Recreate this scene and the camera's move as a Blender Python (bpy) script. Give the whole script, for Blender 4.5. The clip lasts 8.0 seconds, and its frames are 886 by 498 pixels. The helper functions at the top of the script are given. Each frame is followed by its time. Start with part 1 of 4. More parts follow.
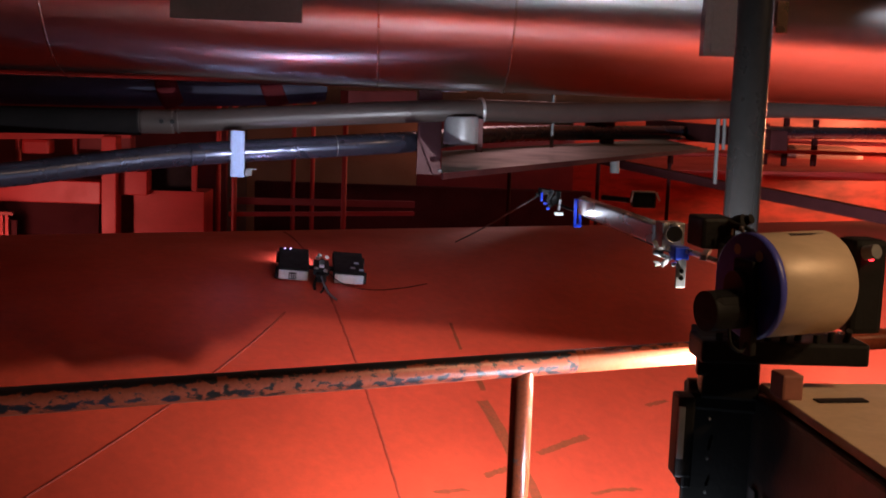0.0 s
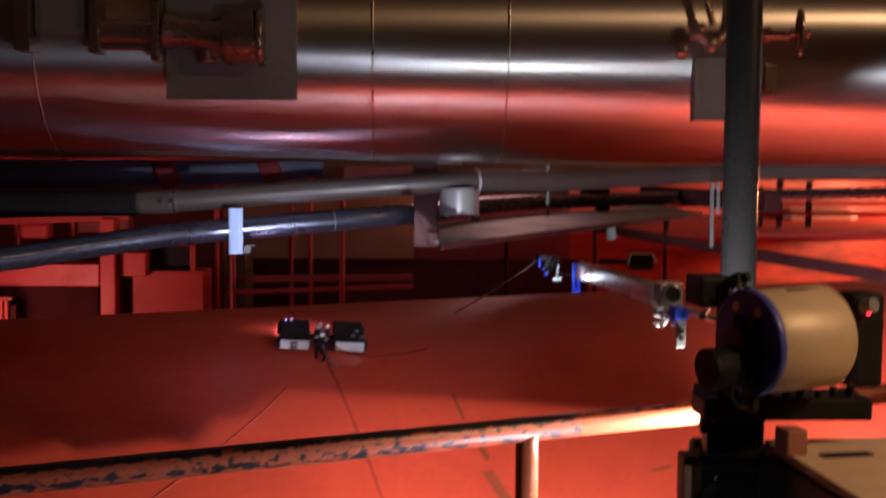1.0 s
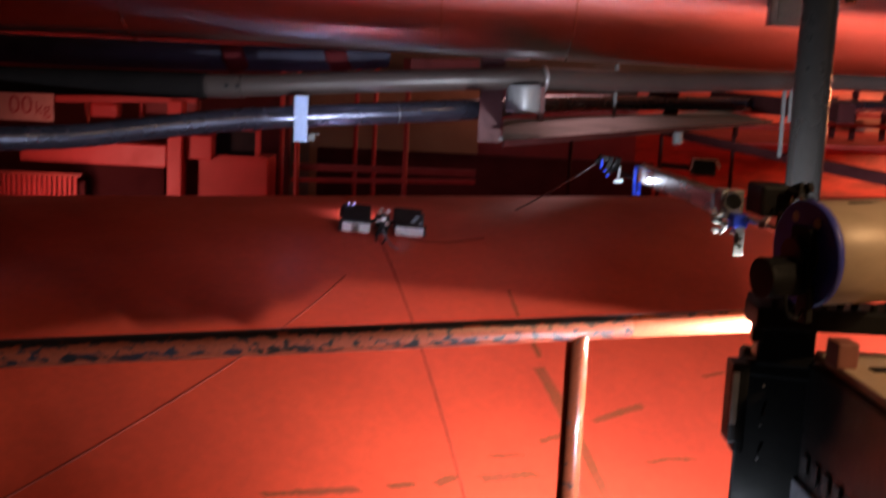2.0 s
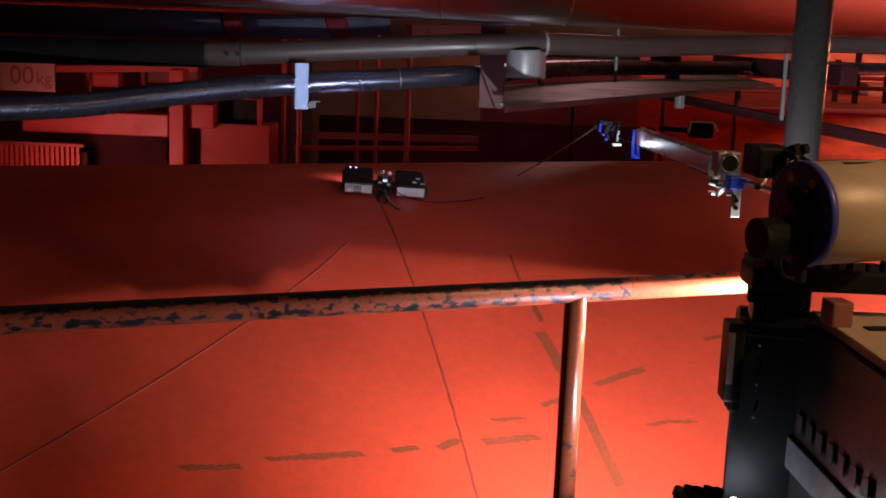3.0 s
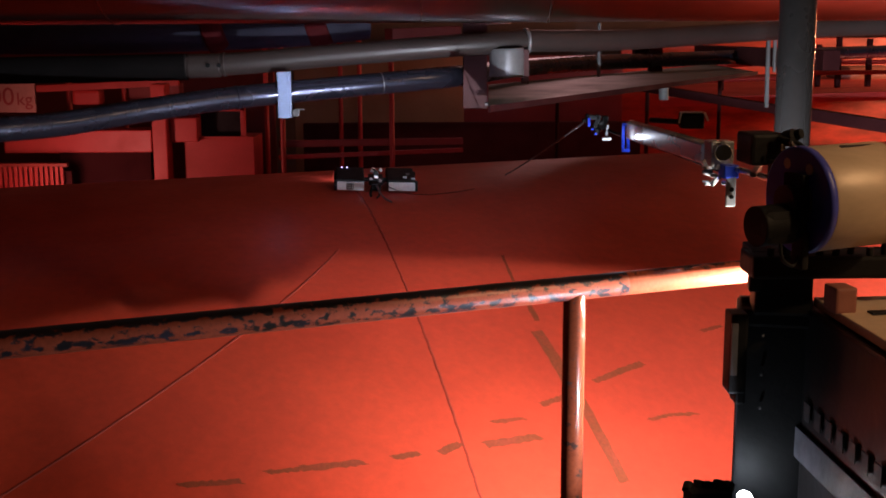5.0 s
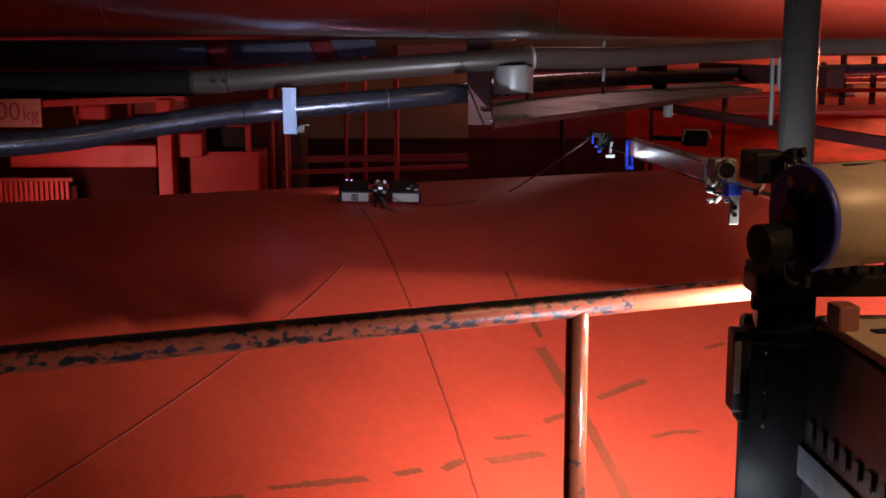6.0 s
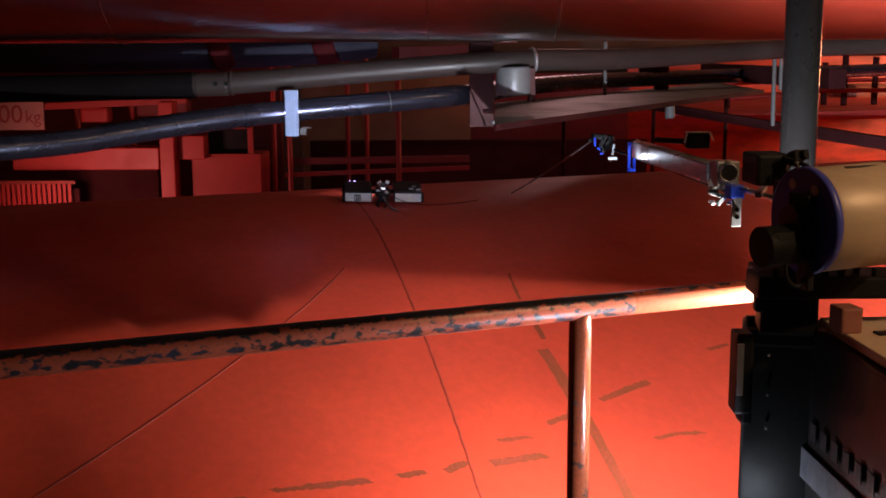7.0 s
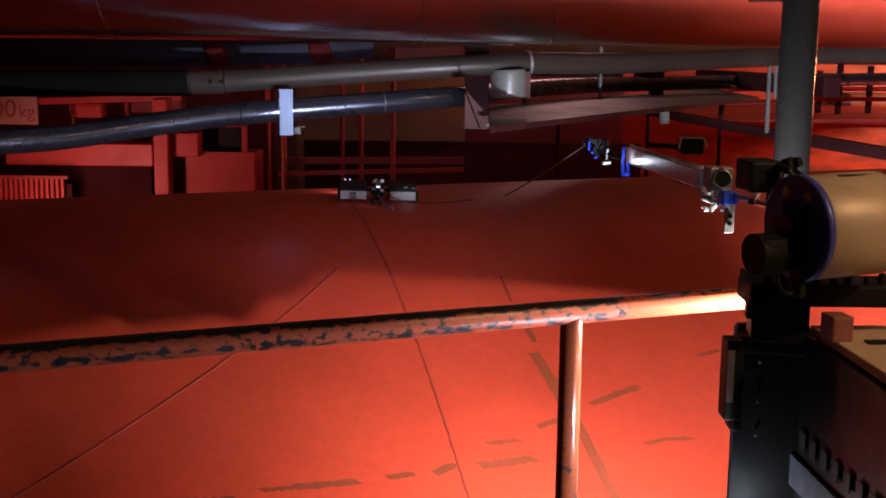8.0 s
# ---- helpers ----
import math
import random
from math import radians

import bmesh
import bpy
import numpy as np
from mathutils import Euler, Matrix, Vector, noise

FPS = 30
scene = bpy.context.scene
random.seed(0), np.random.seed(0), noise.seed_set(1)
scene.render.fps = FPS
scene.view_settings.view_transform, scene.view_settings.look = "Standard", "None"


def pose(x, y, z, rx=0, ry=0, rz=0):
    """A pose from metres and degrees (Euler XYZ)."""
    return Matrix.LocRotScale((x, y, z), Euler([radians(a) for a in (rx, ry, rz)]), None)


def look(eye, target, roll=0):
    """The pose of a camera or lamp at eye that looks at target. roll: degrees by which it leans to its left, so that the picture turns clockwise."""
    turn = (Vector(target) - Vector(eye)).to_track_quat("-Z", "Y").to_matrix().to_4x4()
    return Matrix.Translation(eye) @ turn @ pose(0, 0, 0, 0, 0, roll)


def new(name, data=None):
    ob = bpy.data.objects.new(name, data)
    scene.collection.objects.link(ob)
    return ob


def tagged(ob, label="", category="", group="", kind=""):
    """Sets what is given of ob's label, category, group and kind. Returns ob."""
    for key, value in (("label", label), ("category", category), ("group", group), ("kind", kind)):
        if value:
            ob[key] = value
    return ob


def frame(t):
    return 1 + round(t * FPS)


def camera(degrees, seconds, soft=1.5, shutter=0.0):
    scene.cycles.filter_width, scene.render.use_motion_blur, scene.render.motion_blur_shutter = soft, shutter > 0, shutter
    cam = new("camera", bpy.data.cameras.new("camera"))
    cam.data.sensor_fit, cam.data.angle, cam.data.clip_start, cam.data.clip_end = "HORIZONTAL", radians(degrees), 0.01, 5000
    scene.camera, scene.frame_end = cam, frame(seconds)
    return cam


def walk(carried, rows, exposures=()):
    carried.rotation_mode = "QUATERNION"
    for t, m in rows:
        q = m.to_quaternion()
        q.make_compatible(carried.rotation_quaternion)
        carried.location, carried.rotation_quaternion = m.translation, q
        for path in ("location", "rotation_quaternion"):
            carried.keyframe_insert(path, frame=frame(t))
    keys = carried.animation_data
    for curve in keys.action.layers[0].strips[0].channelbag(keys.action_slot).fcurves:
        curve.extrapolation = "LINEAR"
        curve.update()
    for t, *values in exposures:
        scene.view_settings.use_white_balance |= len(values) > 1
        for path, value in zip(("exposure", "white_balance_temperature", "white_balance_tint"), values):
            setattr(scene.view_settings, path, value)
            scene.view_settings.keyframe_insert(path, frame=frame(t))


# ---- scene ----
cam = camera(41.2, 8.0, soft=1.7, shutter=0.8)
PATH = [
    (0, (0.0059, 0.0582, 1.6020), (0.0972, 2.0379, 1.3327), 2.11),
    (0.2, (-0.0008, 0.0480, 1.6016), (0.0907, 2.0288, 1.3402), 2.59),
    (0.5, (0.0014, 0.0459, 1.5984), (0.0740, 2.0286, 1.3469), -0.28),
    (0.8, (0.0095, 0.0373, 1.6031), (0.0894, 2.0264, 1.4105), -0.54),
    (1, (0.0033, 0.0410, 1.5926), (0.0953, 2.0336, 1.4468), 0.37),
    (1.2, (0.0026, 0.0368, 1.5903), (0.0984, 2.0311, 1.4729), 2.10),
    (1.5, (0.0090, 0.0379, 1.5856), (0.0713, 2.0311, 1.4320), 2.74),
    (1.7, (0.0137, 0.0373, 1.5925), (0.0479, 2.0237, 1.3617), 3.66),
    (2, (0.0098, 0.0307, 1.5920), (0.0010, 2.0043, 1.2683), 2.76),
    (2.2, (0.0143, 0.0268, 1.5907), (-0.0112, 1.9945, 1.2336), 2.79),
    (3.3, (0.0205, 0.0102, 1.5891), (0.0261, 1.9739, 1.2099), 1.36),
    (3.5, (0.0180, 0.0107, 1.5947), (0.0239, 1.9740, 1.2133), -1.21),
    (4, (0.0186, 0.0323, 1.5848), (0.0061, 1.9940, 1.1957), -2.20),
    (4.5, (0.0160, 0.0349, 1.5849), (0.0087, 1.9975, 1.2002), -0.64),
    (5, (0.0104, 0.0434, 1.5838), (0.0153, 2.0082, 1.2105), -0.31),
    (5.2, (0.0130, 0.0412, 1.5919), (0.0181, 2.0076, 1.2269), -0.37),
    (6.3, (0.0121, 0.0402, 1.5847), (0.0081, 2.0101, 1.2388), -0.06),
    (6.5, (0.0130, 0.0452, 1.5877), (0.0060, 2.0151, 1.2417), -0.23),
    (7, (0.0110, 0.0370, 1.5900), (0.0050, 2.0070, 1.2450), -0.30),
    (7.5, (0.0131, 0.0423, 1.5884), (0.0169, 2.0117, 1.2397), -0.02),
    (8, (0.0119, 0.0416, 1.5898), (0.0183, 2.0120, 1.2474), 0.69),
]
EXPOSURES = [(0, 0.42), (0.5, 0.46), (1.2, 0.62), (2.0, 0.58), (2.2, 0.50), (3.3, 0.24), (5.2, 0.24), (8.0, 0.33)]
walk(cam, [(t, look(eye, target, roll)) for t, eye, target, roll in PATH], EXPOSURES)

# ---- light ----
world = bpy.data.worlds.new("room_air")
scene.world = world
world.use_nodes = True
world.node_tree.nodes["Background"].inputs[0].default_value = (0.02, 0.012, 0.01, 1)
world.node_tree.nodes["Background"].inputs[1].default_value = 0.1
LAMP = (0.743, 2.600, 0.525)     # flood lamp behind the mast, turned to the vessel
LED = (0.519, 1.938, 0.798)      # bare LED low on the mast
RAIL_LED = (0.762, 2.25, 1.03)    # LED under the end of the rail


def lamp(name, kind, place, energy, colour, radius, target=None, spread=180):
    data = bpy.data.lights.new(name, kind)
    data.energy, data.color = energy, colour
    if kind == "AREA":
        data.size = radius
    else:
        data.shadow_soft_size = radius
    if kind == "SPOT":
        data.spot_size, data.spot_blend = radians(spread), 0.4
    ob = new(name, data)
    ob.matrix_world = look(place, target or (place[0], place[1], place[2] - 1))
    return ob


lamp("flood_lamp", "SPOT", LAMP, 276, (0.82, 0.88, 1.0), 0.0003, (LAMP[0] - 0.06, LAMP[1] + 1.0, LAMP[2] + 0.20), 150).data.spot_blend = 1.0
# unseen added fill: lights the vessel at right so the large pipe reflects red
lamp("pipe_glow_fill", "SPOT", (1.5, 2.9, 0.75), 1000, (0.82, 0.88, 1.0), 0.02, (3.15, 5.1, 0.5), 86).data.spot_blend = 1.0
lamp("rail_led", "SPOT", RAIL_LED, 105, (1.0, 0.93, 0.85), 0.006, (0.489, 2.258, 1.09), 88).data.spot_blend = 0.5
# added light beside the flood lamp, only for the large pipe's bright streak
lamp("pipe_streak_fill", "SPOT", (LAMP[0] - 0.02, LAMP[1] + 0.03, LAMP[2] + 0.25), 24, (0.82, 0.88, 1.0), 0.008, (1.1, 5.0, 2.75), 78).data.spot_blend = 1.0
lamp("small_led", "SPOT", LED, 13, (0.78, 0.82, 1.0), 0.003, (LED[0] - 1.0, LED[1] + 0.5, LED[2] + 0.7), 108).data.spot_blend = 0.35
lamp("flank_led", "POINT", LED, 0.2, (0.72, 0.83, 1.0), 0.003)
# added cool fill over crawler and upper vessel; no lamp is known here
lamp("crawler_fill", "SPOT", (0.425, 3.04, 1.325), 48, (0.70, 0.71, 1.0), 0.006, (-0.28, 5.2, 0.78), 56).data.spot_blend = 1.0
lamp("arm_led", "POINT", (0.446, 2.79, 1.325), 0.09, (0.75, 0.84, 1.0), 0.004)
lamp("work_light_above", "AREA", (5.0, 0.5, 4.0), 31, (1.0, 0.58, 0.28), 0.4, (0.9, 2.0, 1.15))
lamp("work_spot_above", "SPOT", (2.9, 0.1, 3.7), 178, (1.0, 0.62, 0.33), 0.1, (0.85, 1.85, 1.18), 19)
# unseen far lamps; their red tint stands in for bounce off the vessel
lamp("work_light_right", "POINT", (6.6, 12.6, 1.3), 560, (1.0, 0.34, 0.17), 0.15)
lamp("work_light_left", "SPOT", (-3.0, 8.7, 0.28), 44, (1.0, 0.36, 0.32), 0.15, (-2.5, 10.4, 0.62), 130).data.spot_blend = 0.8
# added fill for the far middle, not a known lamp
lamp("far_fill_back", "POINT", (1.2, 10.6, 2.6), 21, (1.0, 0.52, 0.52), 0.5)

# ---- materials ----


def nodes_of(name):
    m = bpy.data.materials.new(name)
    m.use_nodes = True
    t = m.node_tree
    return m, t, t.nodes["Principled BSDF"]


def noise_node(t, scale, detail=4, rough=0.55, stretch=None):
    c = t.nodes.new("ShaderNodeTexCoord")
    n = t.nodes.new("ShaderNodeTexNoise")
    n.inputs["Scale"].default_value, n.inputs["Detail"].default_value, n.inputs["Roughness"].default_value = scale, detail, rough
    if stretch:
        mp = t.nodes.new("ShaderNodeMapping")
        mp.inputs["Scale"].default_value = stretch
        t.links.new(c.outputs["Object"], mp.inputs["Vector"])
        t.links.new(mp.outputs["Vector"], n.inputs["Vector"])
    else:
        t.links.new(c.outputs["Object"], n.inputs["Vector"])
    return n


def ramp(t, src, stops):
    r = t.nodes.new("ShaderNodeValToRGB")
    e = r.color_ramp.elements
    e[0].position, e[0].color = stops[0][0], (*stops[0][1], 1)
    e[1].position, e[1].color = stops[-1][0], (*stops[-1][1], 1)
    for p, c in stops[1:-1]:
        k = e.new(p)
        k.color = (*c, 1)
    t.links.new(src, r.inputs[0])
    return r


def mix(t, fac, a, b, mode="MIX"):
    m = t.nodes.new("ShaderNodeMix")
    m.data_type, m.blend_type = "RGBA", mode
    for sock, v in ((m.inputs[0], fac), (m.inputs[6], a), (m.inputs[7], b)):
        if isinstance(v, (int, float)):
            sock.default_value = v
        elif isinstance(v, tuple):
            sock.default_value = (*v, 1)
        else:
            t.links.new(v, sock)
    return m.outputs[2]


def surface(name, base, dark=None, scale=3.0, rough=0.5, metal=0.0, bump=0.15, fine=60.0, stretch=None, vary=0.12, clear=0.0):
    """Base colour with large stains and fine grain, uneven gloss and a little relief."""
    m, t, p = nodes_of(name)
    dark = dark or tuple(c * 0.6 for c in base)
    big, small = noise_node(t, scale, 5, 0.6, stretch), noise_node(t, fine, 3, 0.6, stretch)
    a = ramp(t, big.outputs["Fac"], [(0.32, dark), (0.58, base)])
    g = ramp(t, small.outputs["Fac"], [(0.3, (1 - vary,) * 3), (0.7, (1, 1, 1))])
    t.links.new(mix(t, 1.0, a.outputs[0], g.outputs[0], "MULTIPLY"), p.inputs["Base Color"])
    r = ramp(t, big.outputs["Fac"], [(0.3, (min(1, rough + 0.12),) * 3), (0.7, (max(0.03, rough - 0.08),) * 3)])
    t.links.new(r.outputs[0], p.inputs["Roughness"])
    p.inputs["Metallic"].default_value = metal
    p.inputs["Coat Weight"].default_value = clear
    b = t.nodes.new("ShaderNodeBump")
    b.inputs["Strength"].default_value, b.inputs["Distance"].default_value = bump, 0.004
    t.links.new(small.outputs["Fac"], b.inputs["Height"])
    t.links.new(b.outputs[0], p.inputs["Normal"])
    return m


def chipped(name, paint, under, spot, scale, lo, hi, rough=0.4, stretch=None, by_height=None):
    """Paint that has flaked off in patches over an undercoat, with scuffs of a second colour."""
    m, t, p = nodes_of(name)
    chips, tint, grain = noise_node(t, scale, 8, 0.62, stretch), noise_node(t, 9, 3, 0.5), noise_node(t, 140, 3, 0.6)
    under_col = ramp(t, tint.outputs["Fac"], [(0.42, under), (0.62, spot)])
    level = chips.outputs["Fac"]
    if by_height:      # undercoat shows more at some heights: along the top, and low on the front
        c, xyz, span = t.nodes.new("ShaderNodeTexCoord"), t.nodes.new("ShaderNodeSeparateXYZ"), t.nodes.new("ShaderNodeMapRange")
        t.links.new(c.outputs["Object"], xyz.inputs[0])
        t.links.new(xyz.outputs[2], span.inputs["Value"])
        span.inputs["From Min"].default_value, span.inputs["From Max"].default_value = by_height[0][0], by_height[-1][0]
        size = by_height[-1][0] - by_height[0][0]
        bias = ramp(t, span.outputs[0], [((z - by_height[0][0]) / size, (w, w, w)) for z, w in by_height])
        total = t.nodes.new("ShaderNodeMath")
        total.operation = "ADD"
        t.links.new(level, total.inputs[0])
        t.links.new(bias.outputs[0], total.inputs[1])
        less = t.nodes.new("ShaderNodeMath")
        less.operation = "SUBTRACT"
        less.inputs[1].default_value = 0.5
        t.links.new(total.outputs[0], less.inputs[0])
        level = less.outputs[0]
    mask = ramp(t, level, [(lo, (0, 0, 0)), (hi, (1, 1, 1))])
    worn = ramp(t, grain.outputs["Fac"], [(0.3, tuple(c * 0.75 for c in paint)), (0.65, paint)])
    t.links.new(mix(t, mask.outputs[0], worn.outputs[0], under_col.outputs[0]), p.inputs["Base Color"])
    p.inputs["Roughness"].default_value = rough
    b = t.nodes.new("ShaderNodeBump")
    b.inputs["Strength"].default_value, b.inputs["Distance"].default_value, b.invert = 0.3, 0.001, True
    t.links.new(mask.outputs[0], b.inputs["Height"])
    t.links.new(b.outputs[0], p.inputs["Normal"])
    return m


def glow(name, colour, strength):
    m, t, p = nodes_of(name)
    p.inputs["Base Color"].default_value = (*colour, 1)
    p.inputs["Emission Color"].default_value, p.inputs["Emission Strength"].default_value = (*colour, 1), strength
    return m


M_SHELL = surface("orange_vessel_paint", (0.66, 0.064, 0.027), (0.53, 0.048, 0.021), 1.1, 0.36, 0, 0.10, 26, None, 0.16)
M_WELD = surface("weld_bead", (0.36, 0.036, 0.016), (0.26, 0.027, 0.012), 8, 0.7)
M_TAPE = surface("tape_residue", (0.27, 0.049, 0.014), (0.37, 0.052, 0.018), 14, 0.6, 0, 0.2, 90, None, 0.3)
RAIL_BY_HEIGHT = [(1.080, 0.35), (1.090, 0.50), (1.100, 0.53), (1.107, 0.44), (1.117, 0.44), (1.1222, 0.58), (1.130, 0.74)]     # height and how much undercoat shows there
M_RAIL = chipped("chipped_orange_rail", (0.36, 0.078, 0.042), (0.014, 0.012, 0.013), (0.02, 0.022, 0.04), 75.0, 0.48, 0.55, 0.34, (0.6, 0.6, 1.0), RAIL_BY_HEIGHT)
M_POST = chipped("orange_post_paint", (0.23, 0.05, 0.02), (0.05, 0.025, 0.02), (0.10, 0.06, 0.05), 38, 0.55, 0.61, 0.2)
M_CLEAN = chipped("clean_orange_rail", (0.37, 0.082, 0.042), (0.03, 0.018, 0.015), (0.05, 0.03, 0.03), 60.0, 0.60, 0.68, 0.27, (0.6, 0.6, 1.0), [(1.080, 0.40), (1.118, 0.45), (1.124, 0.60), (1.130, 0.72)])
M_STEEL = surface("pipe_cladding", (0.76, 0.73, 0.73), (0.68, 0.65, 0.65), 2.2, 0.22, 1.0, 0.012, 30, (0.4, 1, 1), 0.06)
tree = M_STEEL.node_tree
for link in [k for k in tree.links if k.to_socket.name == "Roughness" and k.to_node.type == "BSDF_PRINCIPLED"]:
    tree.links.remove(link)
tree.nodes["Principled BSDF"].inputs["Roughness"].default_value = 0.33
brush = tree.nodes.new("ShaderNodeTangent")
brush.direction_type, brush.axis = "RADIAL", "X"
shiny = tree.nodes["Principled BSDF"]
shiny.inputs["Coat Weight"].default_value, shiny.inputs["Coat Roughness"].default_value = 0.05, 0.10
shiny.inputs["Anisotropic"].default_value, shiny.inputs["Anisotropic Rotation"].default_value = 0.9, 0.25
tree.links.new(brush.outputs[0], shiny.inputs["Tangent"])
M_SEAM = surface("cladding_seam", (0.72, 0.66, 0.6), None, 6, 0.3, 1.0)
M_GREYPIPE = surface("grey_pipe_paint", (0.068, 0.05, 0.045), (0.048, 0.036, 0.033), 3, 0.36)
M_DARKPIPE = surface("dark_blue_pipe", (0.085, 0.09, 0.135), (0.04, 0.042, 0.066), 6, 0.24, 0.75, 0.25, 40)
M_POLE = surface("steel_pole_paint", (0.10, 0.092, 0.088), (0.07, 0.065, 0.062), 3, 0.26, 0.7)
M_ALU = surface("aluminium", (0.8, 0.81, 0.84), (0.7, 0.71, 0.74), 5, 0.33, 0.75, 0.1, 80)
M_ARM = surface("polished_aluminium", (0.56, 0.57, 0.60), (0.42, 0.43, 0.46), 6, 0.24, 0.75, 0.06, 90, None, 0.12)
M_DULL = surface("dull_aluminium", (0.40, 0.41, 0.43), (0.3, 0.31, 0.33), 8, 0.36, 0.85, 0.1, 80)
# the cool light's blue on the bracket is put into its base colour
M_BRKT = surface("blue_lit_aluminium", (0.50, 0.64, 1.0), (0.45, 0.58, 0.95), 5, 0.4, 0.1, 0.1, 80)
M_BLUE = surface("blue_anodised", (0.02, 0.06, 0.62), (0.015, 0.04, 0.45), 9, 0.3, 0.3)
M_BLACK = surface("black_plastic", (0.0085, 0.0082, 0.009), (0.005, 0.005, 0.0055), 9, 0.62, 0, 0.2)
M_BLACK.node_tree.nodes["Principled BSDF"].inputs["Specular IOR Level"].default_value = 0.25
M_BODY = surface("black_sheet_metal", (0.035, 0.03, 0.032), (0.024, 0.021, 0.022), 5, 0.38, 0.2)
M_RUBBER = surface("rubber", (0.015, 0.015, 0.015), None, 10, 0.7)
M_CREAM = surface("cream_cover", (0.62, 0.46, 0.32), (0.55, 0.4, 0.27), 7, 0.5, 0, 0.05)
M_DRUM = surface("drum_metal", (0.60, 0.46, 0.33), (0.53, 0.40, 0.28), 6, 0.42, 0.1, 0.05, 60, (0.2, 1, 1))
M_FLANGE = surface("dark_blue_flange", (0.07, 0.085, 0.50), (0.05, 0.06, 0.36), 9, 0.35, 0.0)
M_WHITE = surface("white_plate", (0.78, 0.79, 0.8), (0.68, 0.68, 0.7), 12, 0.4)
M_GREYPANEL = surface("grey_label_panel", (0.17, 0.17, 0.2), (0.12, 0.12, 0.145), 22, 0.5)
M_LETTER = surface("grey_lettering", (0.075, 0.072, 0.078), None, 20, 0.5)
M_REDPAINT = surface("red_steel_paint", (0.46, 0.034, 0.03), (0.34, 0.03, 0.018), 2.2, 0.5)
# dark red, raised so the colour carries red bounce from the vessel
M_REDDARK = surface("dark_red_paint_with_bounce", (0.21, 0.024, 0.024), (0.15, 0.017, 0.017), 2, 0.6)
M_REDMID = surface("weathered_red_paint", (0.36, 0.04, 0.024), (0.12, 0.018, 0.012), 1.3, 0.5, 0, 0.3, 9, (1, 1, 3), 0.3)
M_TAN = surface("tan_wall_panel", (0.38, 0.22, 0.11), (0.3, 0.16, 0.08), 1.6, 0.7)
M_GREEN = surface("grey_green_plate", (0.20, 0.30, 0.25), (0.15, 0.23, 0.19), 4, 0.45)
M_GREYBOX = surface("grey_box_paint", (0.2, 0.2, 0.205), (0.17, 0.17, 0.175), 3, 0.5)
# near-black red shared by the tray's edge and dark far parts
M_NEARBLACK = surface("near_black_red", (0.055, 0.012, 0.013), (0.036, 0.008, 0.009), 4, 0.85)
M_DEEPRED = surface("deep_red_strap", (0.09, 0.008, 0.01), (0.05, 0.005, 0.006), 5, 0.7)
M_HPOST = surface("dull_red_brown_post", (0.13, 0.052, 0.052), (0.1, 0.038, 0.038), 4, 0.8)
M_SLEEVE = surface("black_insulation", (0.009, 0.007, 0.007), (0.006, 0.005, 0.005), 6, 0.85)
M_DUCT = surface("dim_blue_duct", (0.04, 0.04, 0.062), (0.022, 0.02, 0.028), 3, 0.6)
for dim in (M_NEARBLACK, M_DEEPRED, M_SLEEVE, M_DUCT):
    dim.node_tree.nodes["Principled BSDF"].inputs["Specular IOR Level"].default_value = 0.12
M_BLOCK = surface("red_brown_block", (0.34, 0.13, 0.10), (0.28, 0.1, 0.08), 9, 0.5)
M_CAN = surface("pale_canister", (0.36, 0.36, 0.37), (0.3, 0.3, 0.31), 4, 0.35, 0.4)
M_CONC = surface("concrete", (0.20, 0.19, 0.19), (0.14, 0.132, 0.132), 0.8, 0.85)
M_BRASS = surface("valve_brass", (0.46, 0.35, 0.29), (0.33, 0.24, 0.19), 8, 0.24, 0.85)
M_SIGN = surface("sign_board", (0.30, 0.15, 0.12), (0.25, 0.12, 0.1), 5, 0.6)
M_REDLIGHT = glow("red_indicator", (1.0, 0.02, 0.03), 6)
M_SIDE = glow("crawler_front_light", (0.62, 0.62, 1.0), 300)
M_LED = glow("led_face", (0.9, 0.95, 1.0), 30)
M_HEAD = glow("crawler_headlight", (0.55, 0.4, 1.0), 3)

# ---- mesh helpers ----


def box(bm, centre, size, m=None, bevel=0.0):
    made = bmesh.ops.create_cube(bm, size=1.0)["verts"]
    bmesh.ops.scale(bm, vec=size, verts=made)
    if bevel:
        edges = list({e for v in made for e in v.link_edges})
        r = bmesh.ops.bevel(bm, geom=edges, offset=bevel, segments=2, affect="EDGES", profile=0.6)
        made = list({v for f in r["faces"] for v in f.verts} | {v for v in made if v.is_valid})
    bmesh.ops.transform(bm, matrix=Matrix.Translation(centre) @ (m or Matrix()), verts=made)
    return bm


def ring_frames(pts):
    """Centre and two cross directions at each point of a line, carried along without twist."""
    pts, out, side = [Vector(p) for p in pts], [], None
    for i, p in enumerate(pts):
        d = (pts[min(i + 1, len(pts) - 1)] - pts[max(i - 1, 0)]).normalized()
        side = (side or (Vector((0, 0, 1)) if abs(d.z) < 0.9 else Vector((1, 0, 0))))
        side = (side - d * side.dot(d)).normalized()
        out.append((p, side, d.cross(side)))
    return out


